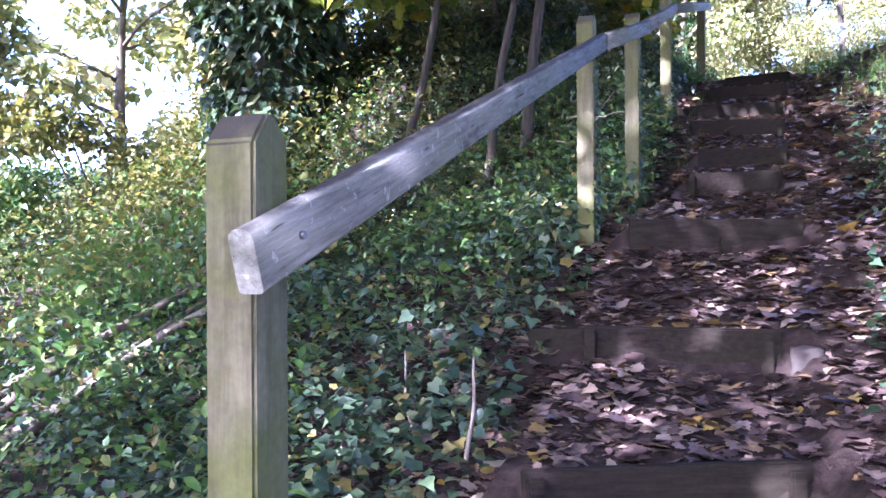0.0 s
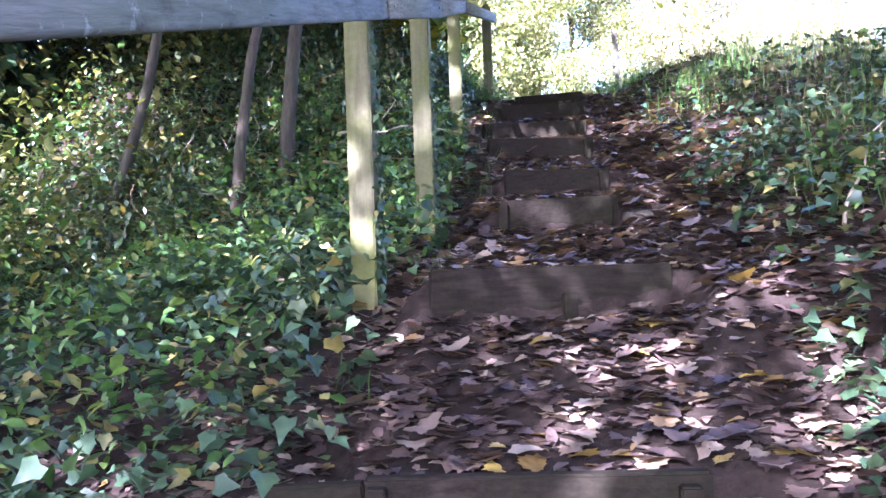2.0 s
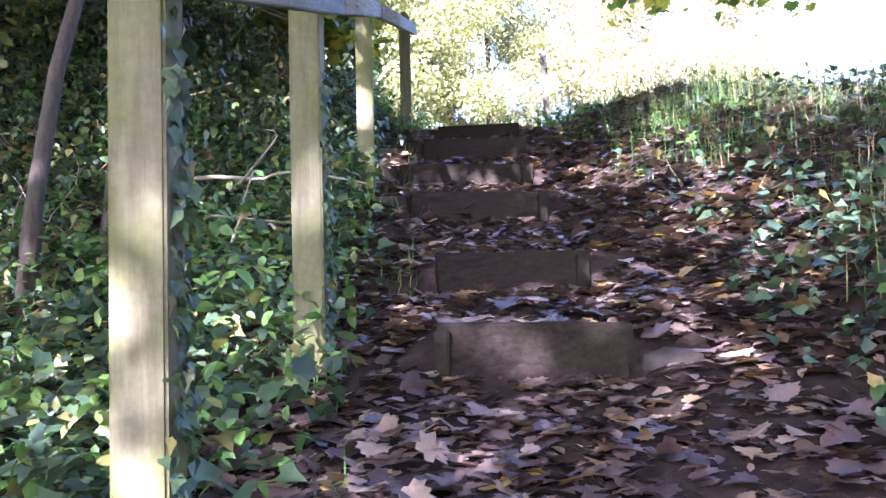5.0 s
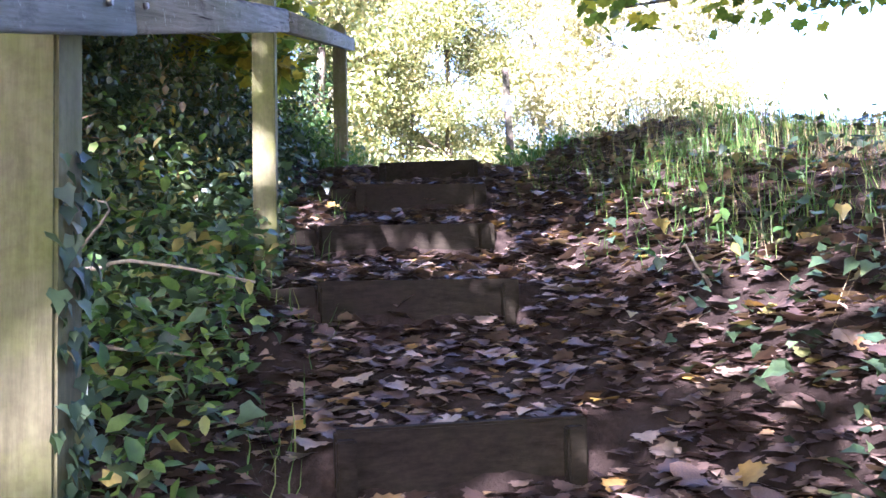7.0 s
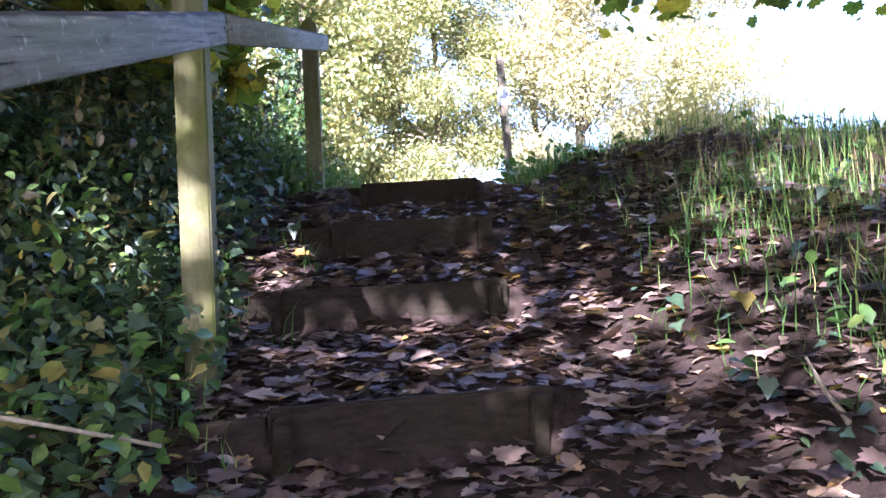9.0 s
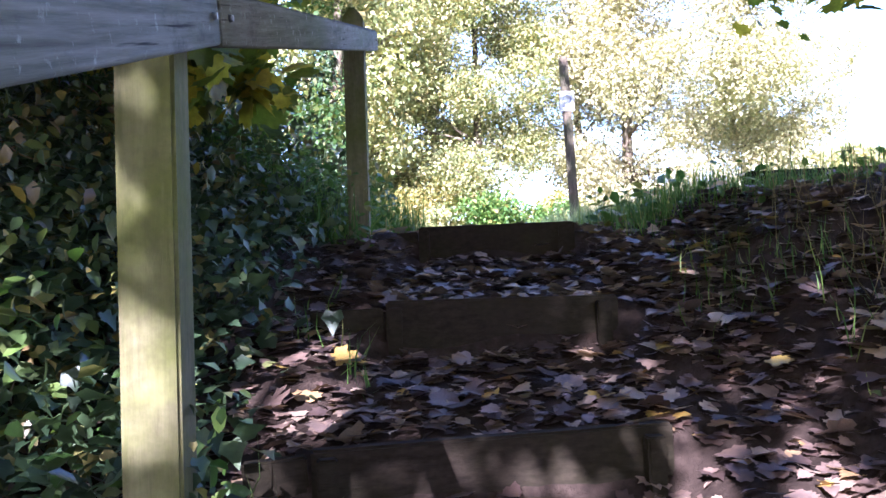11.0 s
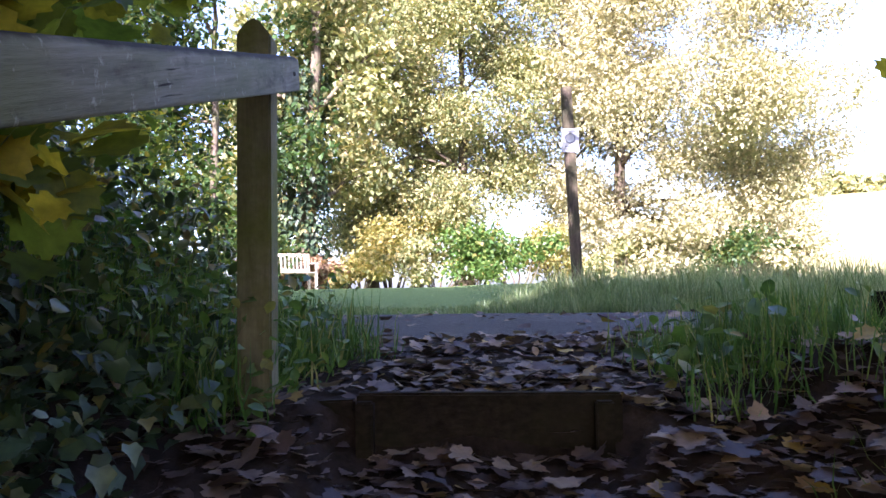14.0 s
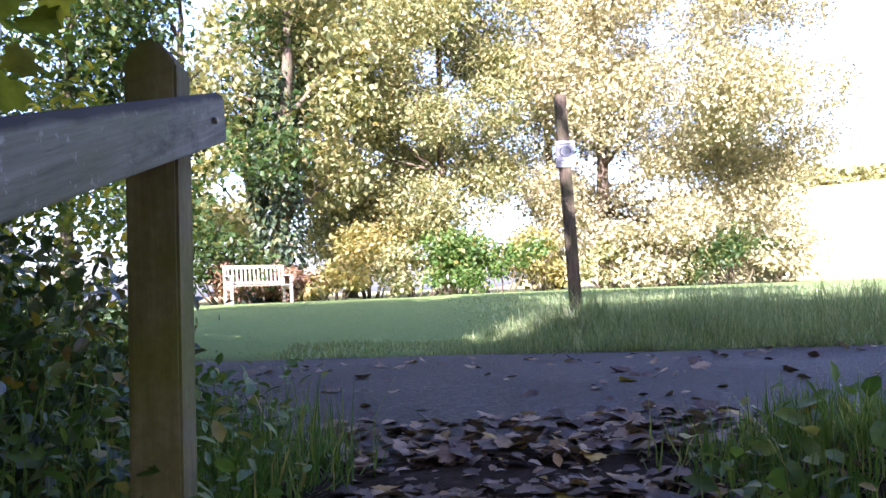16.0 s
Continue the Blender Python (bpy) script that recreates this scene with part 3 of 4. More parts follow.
# ---- trees ----
def bent(a, b, n, sway, seed):
    r = random.Random(seed)
    a, b = Vector(a), Vector(b)
    L = (b - a).length
    off = [Vector((r.uniform(-1, 1), r.uniform(-1, 1), r.uniform(-0.5, 0.5))) * sway * L for _ in range(3)]
    out = []
    for i in range(n):
        t = i / (n - 1)
        out.append(a.lerp(b, t) + (off[0] * math.sin(math.pi * t) + off[1] * math.sin(2 * math.pi * t) * 0.5 + off[2] * math.sin(3 * math.pi * t) * 0.25))
    return out


def crown_mesh(name, centres, radii, count, size, shape, seed, flat=0.55, shell=0.55):
    g = np.random.default_rng(seed)
    C, Rr = np.array(centres), np.array(radii)
    w = Rr ** 2
    k = g.choice(len(C), count, p=w / w.sum())
    d = g.normal(size=(count, 3))
    d /= np.linalg.norm(d, axis=1)[:, None]
    rad = Rr[k] * (shell + (1 - shell) * g.random(count)) * (0.75 + 0.5 * g.random(count))
    P = C[k] + d * rad[:, None] * np.array([1, 1, 0.75])
    return scatter(name, shape, P, g.random(count) * 6.28, g.normal(-0.5, flat, count), g.normal(0, flat, count), size * (0.6 + 0.8 * g.random(count)))


def tree(name, base, height, girth, centres, radii, count, size, leaf, label, shape=DIAMOND, bark=None, seed=1, lean=(0, 0), limbs=True, group="", shell=0.5):
    x, y = base
    z = gz(x, y) - 0.15
    e = empty(name, (x, y, z), label, "tree", group)
    r = random.Random(seed)
    pts = bent((0, 0, 0), (lean[0], lean[1], height), 9, 0.03, seed)
    bm = bmesh.new()
    tube(bm, pts, [girth * (1.35 if i == 0 else 1) * (1 - 0.75 * i / 8) for i in range(9)], 10)
    part("trunk", bm, bark or M_BARK, e)
    C = [Vector(c) - Vector((x, y, z)) for c in centres]
    if limbs:
        pick = max(1, len(C) // 9)
        for j, c in list(enumerate(C))[pick // 2::pick][:9]:
            h = max(0.25, min(0.85, (c.z - 0.35 * (c.xy.length)) / height))
            st = pts[min(8, int(h * 8))]
            g0 = girth * 0.42 * (1 - 0.5 * h)
            lp = bent(st, c, 7, 0.07, seed * 31 + j)
            bm = bmesh.new()
            tube(bm, lp, [g0 * (1 - 0.85 * i / 6) for i in range(7)], 7)
            for q in range(3):
                sp = lp[3 + q]
                end = sp + Vector((r.uniform(-1, 1), r.uniform(-1, 1), r.uniform(-0.3, 0.8))) * radii[j] * 0.7
                tube(bm, bent(sp, end, 5, 0.08, seed + q * 7 + j), [g0 * 0.3 * (1 - 0.8 * i / 4) for i in range(5)], 5)
            part("limb", bm, bark or M_BARK, e)
    part("crown", crown_mesh("crown", [tuple(c) for c in C], radii, count, size, shape, seed, shell=shell), leaf, e)
    return e


def blob(cx, cy, z0, z1, rad, n, seed, rr=(0.9, 1.7)):
    """Clump centres filling an uneven upright crown."""
    r = random.Random(seed)
    C, Q = [], []
    for i in range(n):
        t = (i + r.random()) / n
        a = r.uniform(0, 6.28)
        prof = math.sin(math.pi * min(0.97, 0.18 + 0.8 * t)) ** 0.6
        d = rad * prof * math.sqrt(r.uniform(0.1, 1))
        C.append((cx + math.cos(a) * d, cy + math.sin(a) * d, z0 + (z1 - z0) * t))
        Q.append(r.uniform(*rr))
    return C, Q


def far_at(px, dist):
    """A place beyond the lane: dist ahead of the top step's view, px to its side."""
    f, rt = np.array((0.45, 0.893)), np.array((0.893, -0.45))
    p = np.array((3.14, 8.21)) + f * dist + rt * (px - 784) / 1414 * dist
    return float(p[0]), float(p[1])


# beyond the lane
def far_tree(name, px, dist, z0, z1, rad, n, count, size, leaf, label, seed, girth=0.25, lean=(0, 0), bark=None, rr=(0.9, 1.7), trunk_px=None):
    x, y = far_at(px, dist)
    C, Q = blob(x, y, 3.7 + z0, 3.7 + z1, rad, n, seed, rr)
    base = far_at(trunk_px, dist) if trunk_px else (x, y)
    return tree(name, base, z1 * 0.8, girth, C, Q, count, size, leaf, label, seed=seed, lean=lean, bark=bark, group="trees beyond the lane")


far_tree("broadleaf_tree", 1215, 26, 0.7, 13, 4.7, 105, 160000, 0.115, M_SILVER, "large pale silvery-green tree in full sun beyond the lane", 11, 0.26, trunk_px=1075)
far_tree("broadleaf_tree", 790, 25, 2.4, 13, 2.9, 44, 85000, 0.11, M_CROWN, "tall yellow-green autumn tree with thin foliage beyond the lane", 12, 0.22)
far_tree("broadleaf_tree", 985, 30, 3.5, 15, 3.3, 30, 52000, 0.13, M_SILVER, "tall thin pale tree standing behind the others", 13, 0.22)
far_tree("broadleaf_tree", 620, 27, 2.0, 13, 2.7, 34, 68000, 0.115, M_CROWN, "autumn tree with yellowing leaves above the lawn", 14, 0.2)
FAR_IVY = far_tree("ivy_clad_tree", 490, 22, 3.0, 13, 2.4, 18, 11000, 0.19, M_CROWN, "tree with a dark ivy-covered trunk behind the bench", 15, 0.32)
far_tree("broadleaf_tree", 330, 21, 2.2, 12, 2.6, 20, 12000, 0.18, M_DARKCROWN, "green tree with slender stems behind the hedge", 16, 0.18)
far_tree("broadleaf_tree", 120, 20, 2.5, 12, 2.8, 20, 12000, 0.18, M_DARKCROWN, "green tree standing behind the hedge", 17, 0.2)
far_tree("broadleaf_tree", -120, 19, 2.0, 12, 3.0, 20, 10000, 0.2, M_DARKCROWN, "green tree standing behind the hedge", 18, 0.2)
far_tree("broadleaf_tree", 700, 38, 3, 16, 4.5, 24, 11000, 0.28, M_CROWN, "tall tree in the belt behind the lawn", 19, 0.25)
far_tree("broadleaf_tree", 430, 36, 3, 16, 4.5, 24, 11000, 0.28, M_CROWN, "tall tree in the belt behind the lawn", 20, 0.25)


far_tree("birch_tree", 22, 10, 6.0, 9.0, 1.2, 8, 1200, 0.14, M_CROWN, "slender tree with a pale bare trunk behind the hedge", 21, 0.09, bark=M_PALEBARK, rr=(0.5, 0.8))


def trunk_ivy(e, n, high, rad, size, seed):
    g = np.random.default_rng(seed)
    h, a = g.random(n) * high, g.random(n) * 6.28
    q = rad * (0.8 + 0.5 * g.random(n) + 0.2 * np.sin(a * 3 + h * 1.3))
    P = np.stack([np.cos(a) * q, np.sin(a) * q, h], 1)
    part("ivy", scatter("ivy", IVYLEAF, P, a - 1.57 + g.normal(0, 0.5, n), g.normal(-1.0, 0.4, n), g.normal(0, 0.4, n), size * (0.7 + 0.6 * g.random(n))), M_IVY, e, "dark ivy covering the trunk")


trunk_ivy(FAR_IVY, 3500, 6.5, 0.55, 0.16, 54)


def shrub(px, dist, high, wide, leaf, label, seed, count=2600, size=0.13):
    x, y = far_at(px, dist)
    z = gz(x, y)
    r = random.Random(seed)
    e = empty("shrub", (x, y, z), label, "shrub", "shrubs along the lawn")
    C = [(r.uniform(-wide, wide), r.uniform(-0.6, 0.6), high * r.uniform(0.2, 0.8)) for _ in range(9)]
    bm = bmesh.new()
    for c in C:
        tube(bm, bent((c[0] * 0.3, c[1] * 0.3, -0.1), c, 5, 0.08, seed), [0.03, 0.026, 0.02, 0.014, 0.006], 5)
    part("branchwork", bm, M_BARK, e)
    part("foliage", crown_mesh("foliage", C, [high * r.uniform(0.25, 0.42) for _ in C], count, size, DIAMOND, seed, shell=0.3), leaf, e)


for k, (px, dist, high, wide, leaf, label) in enumerate([
    (590, 21, 1.3, 0.9, M_YELLOW, "low yellow autumn shrub at the edge of the lawn"), (650, 23, 2.6, 1.2, M_YELLOW, "yellow autumn shrub at the edge of the lawn"),
    (740, 22, 1.6, 1.2, M_CROWN, "green and brown shrub at the edge of the lawn"), (810, 21.5, 1.9, 1.0, M_HERB, "dense green shrub at the edge of the lawn"),
    (880, 21, 1.5, 1.0, M_HERB, "low green shrub at the edge of the lawn"), (960, 23, 2.0, 0.9, M_YELLOW, "pale yellow shrub under the trees"),
    (1080, 23, 1.5, 1.2, M_CROWN, "brownish shrub under the large pale tree"), (1180, 23, 2.0, 1.4, M_SILVER, "pale shrub under the large tree"),
    (1290, 23, 1.8, 1.3, M_DARKCROWN, "dark green shrub under the large tree"), (1370, 23, 1.6, 0.9, M_SILVER, "pale shrub under the large tree"),
    (470, 20.5, 1.1, 1.2, M_BRACKEN, "dead pinkish-brown bracken behind the bench"), (545, 21, 1.0, 1.2, M_BRACKEN, "dead pinkish-brown bracken along the lawn"),
    (400, 20, 2.2, 1.0, M_DARKCROWN, "dark green shrub beside the hedge")]):
    shrub(px, dist, high, wide, leaf, label, 60 + k)

def meadow_shrub(x, y, high, wide, leaf, label, seed):
    z = gz(x, y)
    r = random.Random(seed)
    e = empty("shrub", (x, y, z), label, "shrub", "shrubs below the wood")
    C = [(r.uniform(-wide, wide), r.uniform(-wide, wide), high * r.uniform(0.15, 0.8)) for _ in range(16)]
    bm = bmesh.new()
    for c in C:
        tube(bm, bent((c[0] * 0.3, c[1] * 0.3, -0.1), c, 5, 0.08, seed), [0.03, 0.026, 0.02, 0.014, 0.006], 5)
    part("branchwork", bm, M_BARK, e)
    part("foliage", crown_mesh("foliage", C, [high * r.uniform(0.18, 0.32) for _ in C], 5200, 0.13, DIAMOND, seed, shell=0.3), leaf, e)


for k, (x, y, high, wide, leaf, label) in enumerate([
    (-4.6, 12.6, 2.4, 1.5, M_MEADOW, "sunlit yellowing shrub at the edge of the wood"), (-7.2, 13.4, 2.6, 1.8, M_DARKCROWN, "sunlit green shrub at the edge of the wood"),
    (-9.8, 14.6, 3.0, 2.0, M_MEADOW, "sunlit yellowing shrub below the wood"), (-6.0, 16.5, 3.4, 2.0, M_DARKCROWN, "tall sunlit shrub beyond the edge of the wood"),
    (-12.5, 17.0, 3.4, 2.2, M_DARKCROWN, "tall sunlit shrub in the open"), (-3.0, 15.2, 3.0, 1.6, M_MEADOW, "sunlit yellowing shrub behind the ivy-clad tree")]):
    meadow_shrub(x, y, high, wide, leaf, label, 400 + k)


# distant hedgerow on the sunlit hill
def hedgerow():
    g = np.random.default_rng(77)
    n = 9000
    t = g.random(n)
    P = []
    for px, d in zip(1300 + 700 * t, 170 + 20 * t):
        x, y = far_at(px, d)
        P.append((x, y, gz(x, y)))
    P = np.array(P)
    P[:, 2] += g.random(n) * (2.2 + 2.4 * np.abs(np.sin(t * 23)) * np.abs(np.sin(t * 9)))
    P[:, :2] += g.normal(0, 1.2, (n, 2))
    return scatter("far_hedgerow", DIAMOND, P, g.random(n) * 6.28, g.normal(0, 0.8, n), g.normal(0, 0.8, n), 0.9 + 0.9 * g.random(n))


tagged(part("far_hedgerow", hedgerow(), M_CROWN), "distant hedge and trees along the sunlit hill", "hedge", kind="stuff")


# ---- the near wood: trees that shade the steps ----
def wood_tree(base, z0, z1, rad, n, count, size, leaf, label, seed, girth, shape=DIAMOND, lean=(0, 0), rr=(0.8, 1.5), name="woodland_tree", off=(0, 0), bark=None):
    g = gz(*base)
    C, Q = blob(base[0] + lean[0] * 0.8 + off[0], base[1] + lean[1] * 0.8 + off[1], g + z0, g + z1, rad, n, seed, rr)
    return tree(name, base, z1 * 0.85, girth, C, Q, count, size, leaf, label, shape=shape, seed=seed, lean=lean, group="trees of the wood", bark=bark)


# First four: occluders behind and left, added out of view to shade the steps.
wood_tree((-6.0, -1.0), 3.5, 11.5, 4.0, 24, 4500, 0.24, M_MAPLE, "broad unseen tree added to shade the foot of the steps", 31, 0.25)
wood_tree((-5.2, 4.6), 3.6, 11.5, 3.8, 24, 6000, 0.24, M_MAPLE, "broad woodland tree added off to the side to shade the steps", 33, 0.22)
wood_tree((-9.5, -5.5), 4, 13, 4.4, 22, 2800, 0.26, M_DARKCROWN, "tall unseen tree down the slope, added for shade", 35, 0.28)
wood_tree((-2.8, -4.5), 3.4, 10, 3.2, 20, 4500, 0.22, M_MAPLE, "unseen tree at the foot of the steps, added for shade", 36, 0.2)
wood_tree((-2.6, 12.2), 3.0, 10, 3.0, 18, 6000, 0.2, M_CROWN, "woodland tree behind the bramble bank", 37, 0.17)
wood_tree((-7.5, 9.5), 4.5, 11, 3.2, 16, 6000, 0.24, M_CROWN, "woodland tree on the open edge of the wood", 38, 0.2)
wood_tree((-0.4, 10.2), 2.6, 8.5, 2.3, 18, 5500, 0.17, M_MAPLE, "young sycamore growing out of the bramble bank", 39, 0.1, MAPLE)
wood_tree((0.55, 14.6), 2.0, 8.5, 2.4, 18, 8000, 0.19, M_CROWN, "green tree at the end of the bramble bank", 40, 0.14)
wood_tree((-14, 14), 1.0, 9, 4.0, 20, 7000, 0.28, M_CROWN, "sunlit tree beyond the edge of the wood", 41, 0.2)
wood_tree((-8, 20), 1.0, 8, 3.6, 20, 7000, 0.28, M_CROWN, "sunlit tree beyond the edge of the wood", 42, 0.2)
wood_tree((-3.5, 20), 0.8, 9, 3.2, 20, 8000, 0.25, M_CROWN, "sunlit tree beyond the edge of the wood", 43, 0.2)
# slender stems leaning over the slope
wood_tree((0.42, 6.95), 2.8, 6.2, 1.5, 12, 3200, 0.15, M_MAPLE, "slender leaning sapling with yellowing leaves", 44, 0.045, MAPLE, (0.9, 0.6), (0.5, 0.9), bark=M_DARKBARK)
wood_tree((0.78, 7.25), 2.8, 6.5, 1.4, 12, 3200, 0.15, M_MAPLE, "slender leaning sapling with a forked crown", 45, 0.06, MAPLE, (0.8, 0.7), (0.5, 0.9), bark=M_DARKBARK)
wood_tree((-0.6, 7.7), 2.4, 6, 1.4, 12, 3000, 0.15, M_MAPLE, "slender dark leaning sapling", 46, 0.05, MAPLE, (1.0, 0.4), (0.5, 0.9), bark=M_DARKBARK)
tree("young_sycamore", (0.7, 9.2), 3.6, 0.05, [(2.72, 9.3, 4.2), (2.45, 9.0, 4.18), (2.6, 9.45, 4.5), (2.35, 9.9, 4.65), (2.85, 10.1, 4.95), (2.15, 9.2, 4.75), (2.5, 10.3, 5.25), (1.9, 9.6, 5.1), (2.75, 9.7, 5.4), (1.5, 8.8, 5.2), (2.1, 8.9, 5.5), (1.6, 9.8, 5.8)], [0.24, 0.26, 0.36, 0.42, 0.42, 0.45, 0.45, 0.5, 0.45, 0.6, 0.5, 0.6], 3000, 0.11, M_MAPLE, "young sycamore with yellowing leaves hanging over the handrail", shape=MAPLE, seed=47, group="trees of the wood", shell=0.2)


# Three canopies added out of view: they cut sky light and dapple the steps.
wood_tree((4.6, 0.6), 4.6, 10.5, 4.6, 46, 22000, 0.22, M_MAPLE, "tall tree added out of view above the steps to block light", 61, 0.22, off=(-2.9, 2.7))
wood_tree((-2.4, 11.3), 6.6, 10.5, 4.2, 28, 11000, 0.2, M_MAPLE, "tall tree with an unseen crown added to shade the upper steps", 62, 0.2, off=(4.2, -2.0))
wood_tree((-3.4, 1.6), 4.6, 11, 3.4, 22, 1900, 0.22, M_MAPLE, "unseen tree added beside the lower steps to dapple the light", 63, 0.18)


# Unseen trees added only to block sky light from the right and behind.
wood_tree((8.2, -1.6), 3.0, 10.5, 4.0, 24, 9000, 0.24, M_DARKCROWN, "unseen tree added on the slope to block sky light", 64, 0.22)
wood_tree((10.5, 2.6), 3.0, 9.5, 3.6, 24, 9000, 0.24, M_DARKCROWN, "unseen tree added on the bank to block sky light", 65, 0.22)
wood_tree((2.6, -5.2), 3.0, 10.5, 3.8, 24, 7000, 0.24, M_DARKCROWN, "unseen tree added at the foot of the slope to block sky light", 66, 0.22)


def ivy_tree():
    base = (-2.05, 9.4)
    z = gz(*base) - 0.1
    C, Q = blob(base[0], base[1], z + 5.5, z + 12, 3.0, 18, 51, (0.8, 1.5))
    e = tree("ivy_clad_tree", base, 10.5, 0.42, C, Q, 8000, 0.22, M_MAPLE, "thick tree trunk wrapped in dark glossy ivy", seed=51, group="trees of the wood")
    g = np.random.default_rng(52)
    n = 10500
    h, a = g.random(n) ** 0.9 * 7.5, g.random(n) * 6.28
    rad = 0.58 + 0.25 * g.random(n) + 0.10 * np.sin(a * 3 + h * 1.7) + 0.07 * np.sin(h * 4.1)
    P = np.stack([np.cos(a) * rad, np.sin(a) * rad, h], 1)
    part("ivy", scatter("ivy", IVYLEAF, P, a - 1.57 + g.normal(0, 0.5, n), g.normal(-1.0, 0.35, n), g.normal(0, 0.4, n), 0.1 + 0.08 * g.random(n)), M_IVY, e, "dark glossy ivy covering the trunk")


ivy_tree()


def overhang():
    """A sycamore off to the right whose low boughs reach over the bank."""
    base = (8.6, 6.4)
    C = [(5.2, 8.7, 4.62), (5.8, 8.3, 4.7), (5.0, 8.2, 5.0), (6.6, 8.0, 4.7), (5.4, 7.3, 4.45), (5.0, 6.5, 4.25), (6.3, 7.1, 5.0), (7.4, 7.4, 5.9), (5.0, 7.6, 5.6), (6.0, 8.9, 5.5), (7.2, 6.2, 6.6), (8.6, 6.6, 7.5), (9.6, 5.6, 6.6), (8.2, 5.0, 6.8)]
    Q = [0.42, 0.45, 0.5, 0.5, 0.45, 0.45, 0.5, 0.8, 0.7, 0.7, 0.9, 1.2, 1.2, 1.2]
    tree("sycamore_tree", base, 7.5, 0.16, [(x, y, z + 0.1) for x, y, z in C], Q, 2600, 0.09, M_MAPLE, "sycamore with low leafy boughs reaching over the bank", shape=MAPLE, seed=53, shell=0.2)


overhang()


# ---- what grows and lies on the ground ----
def ground_points(n, s0, s1, q0, q1, seed, keep=None):
    g = np.random.default_rng(seed)
    s, q = g.uniform(s0, s1, n), g.uniform(q0, q1, n)
    if keep is not None:
        m = g.random(n) < keep(s, q)
        s, q = s[m], q[m]
    x, y = xy(s, q + WALK_R(s))
    return g, s, q, np.stack([x, y, ground_z(x, y)], 1)


def patch(s, q, f, lo, hi):
    return smooth(lo, hi, 0.5 + 0.33 * wob(s + 3, q * 1.1, f))


def off_boards(s, q):
    slant = np.interp(s, STEP_S, [(sr(*b)[0] - sr(*a)[0]) / max(0.3, sr(*b)[1] - sr(*a)[1]) for a, b, _ in STEPS])
    d = np.min(np.abs((s - slant * q)[:, None] - np.array(STEP_S)[None]), axis=1)
    return np.where(np.abs(q) < 0.55, smooth(0.05, 0.1, d), 1.0)


def lie(name, shape, n, area, seed, keep, lift, tilt, size, material, label, category, width=1.0, lean=0.0):
    g, s, q, P = ground_points(n, *area, seed, keep)
    k = len(P)
    P[:, 2] += lift[0] + lift[1] * g.random(k) ** 1.5
    me = scatter(name, shape, P, g.random(k) * 6.28, g.normal(lean, tilt, k), g.normal(0, tilt, k), size[0] + (size[1] - size[0]) * g.random(k) ** 1.4, width)
    return tagged(part(name, me, material), label, category, kind="stuff")


lie("leaf_litter", MAPLE, 25000, (-5, 7.95, -1.1, 2.1), 101, lambda s, q: (0.22 + 0.78 * (1 - smooth(0.7, 1.9, np.where(q < 0, -1.7 * q, q)))) * off_boards(s, q) * (1 - smooth(6.9, 7.3, s) * smooth(0.3, 0.6, np.abs(q - 0.1))), (0.005, 0.018), 0.17, (0.035, 0.095), M_DEAD, "fallen brown sycamore leaves strewn over the treads", "leaves")
lie("leaf_litter", MAPLE, 13000, (-5, 7.6, -4.5, 4.5), 102, lambda s, q: 0.55 * smooth(0.7, 1.1, np.abs(q)) * (1 - 0.65 * smooth(3.0, 5.0, s) * (q > 0)), (0.01, 0.07), 0.28, (0.045, 0.095), M_DEAD, "fallen brown leaves caught among the ivy", "leaves")
lie("leaf_litter", OVAL, 12000, (-5, 8.5, -2.0, 2.0), 103, lambda s, q: off_boards(s, q), (0.004, 0.012), 0.25, (0.03, 0.08), M_DEAD, "small brown leaf fragments trodden into the soil", "leaves")
lie("leaf_litter", MAPLE, 420, (8.2, 8.9, -0.6, 1.1), 115, None, (0.02, 0.012), 0.22, (0.05, 0.1), M_DEAD, "fallen leaves gathered at the edge of the lane", "leaves")
lie("leaf_litter", MAPLE, 260, (9.0, 11.0, -2, 5), 104, None, (0.02, 0.01), 0.25, (0.05, 0.1), M_DEAD, "a few fallen leaves on the lane", "leaves")
lie("ivy_carpet", IVYLEAF, 52000, (-4.5, 6.0, -5.5, -0.5), 105, lambda s, q: smooth(0.45, 0.95, -q) * (0.35 + 0.65 * patch(s, q, 1.9, 0.2, 0.6)), (0.02, 0.26), 0.5, (0.035, 0.085), M_IVY, "dark glossy ivy carpet under the handrail", "ivy", lean=-0.15)
lie("ivy_carpet", IVYLEAF, 40000, (-2.5, 5.0, 0.5, 4.5), 106, lambda s, q: smooth(0.6, 1.05, q) * (0.3 + 0.7 * patch(s, q, 1.6, 0.35, 0.65)) * (1 - 0.8 * smooth(2.0, 3.4, s)), (0.02, 0.22), 0.5, (0.03, 0.07), M_IVY, "bluish green ivy patch on the bank", "ivy", lean=-0.15)
lie("low_herbs", OVAL, 34000, (-5, 5.5, -9, -0.55), 107, lambda s, q: smooth(0.5, 1.2, -q) * (0.1 + 0.9 * patch(s, q, 1.3, 0.4, 0.7)), (0.04, 0.42), 0.55, (0.04, 0.085), M_HERB, "bright green nettles and herbs on the slope", "herbs", lean=-0.1)
lie("low_herbs", OVAL, 14000, (-2, 6.8, 0.75, 4.5), 108, lambda s, q: patch(s, q, 2.2, 0.5, 0.8) * smooth(0.7, 1.3, q) * (1 - 0.7 * smooth(2.4, 3.6, s)), (0.03, 0.22), 0.55, (0.03, 0.075), M_HERB, "scattered green herbs on the bank", "herbs", lean=-0.1)
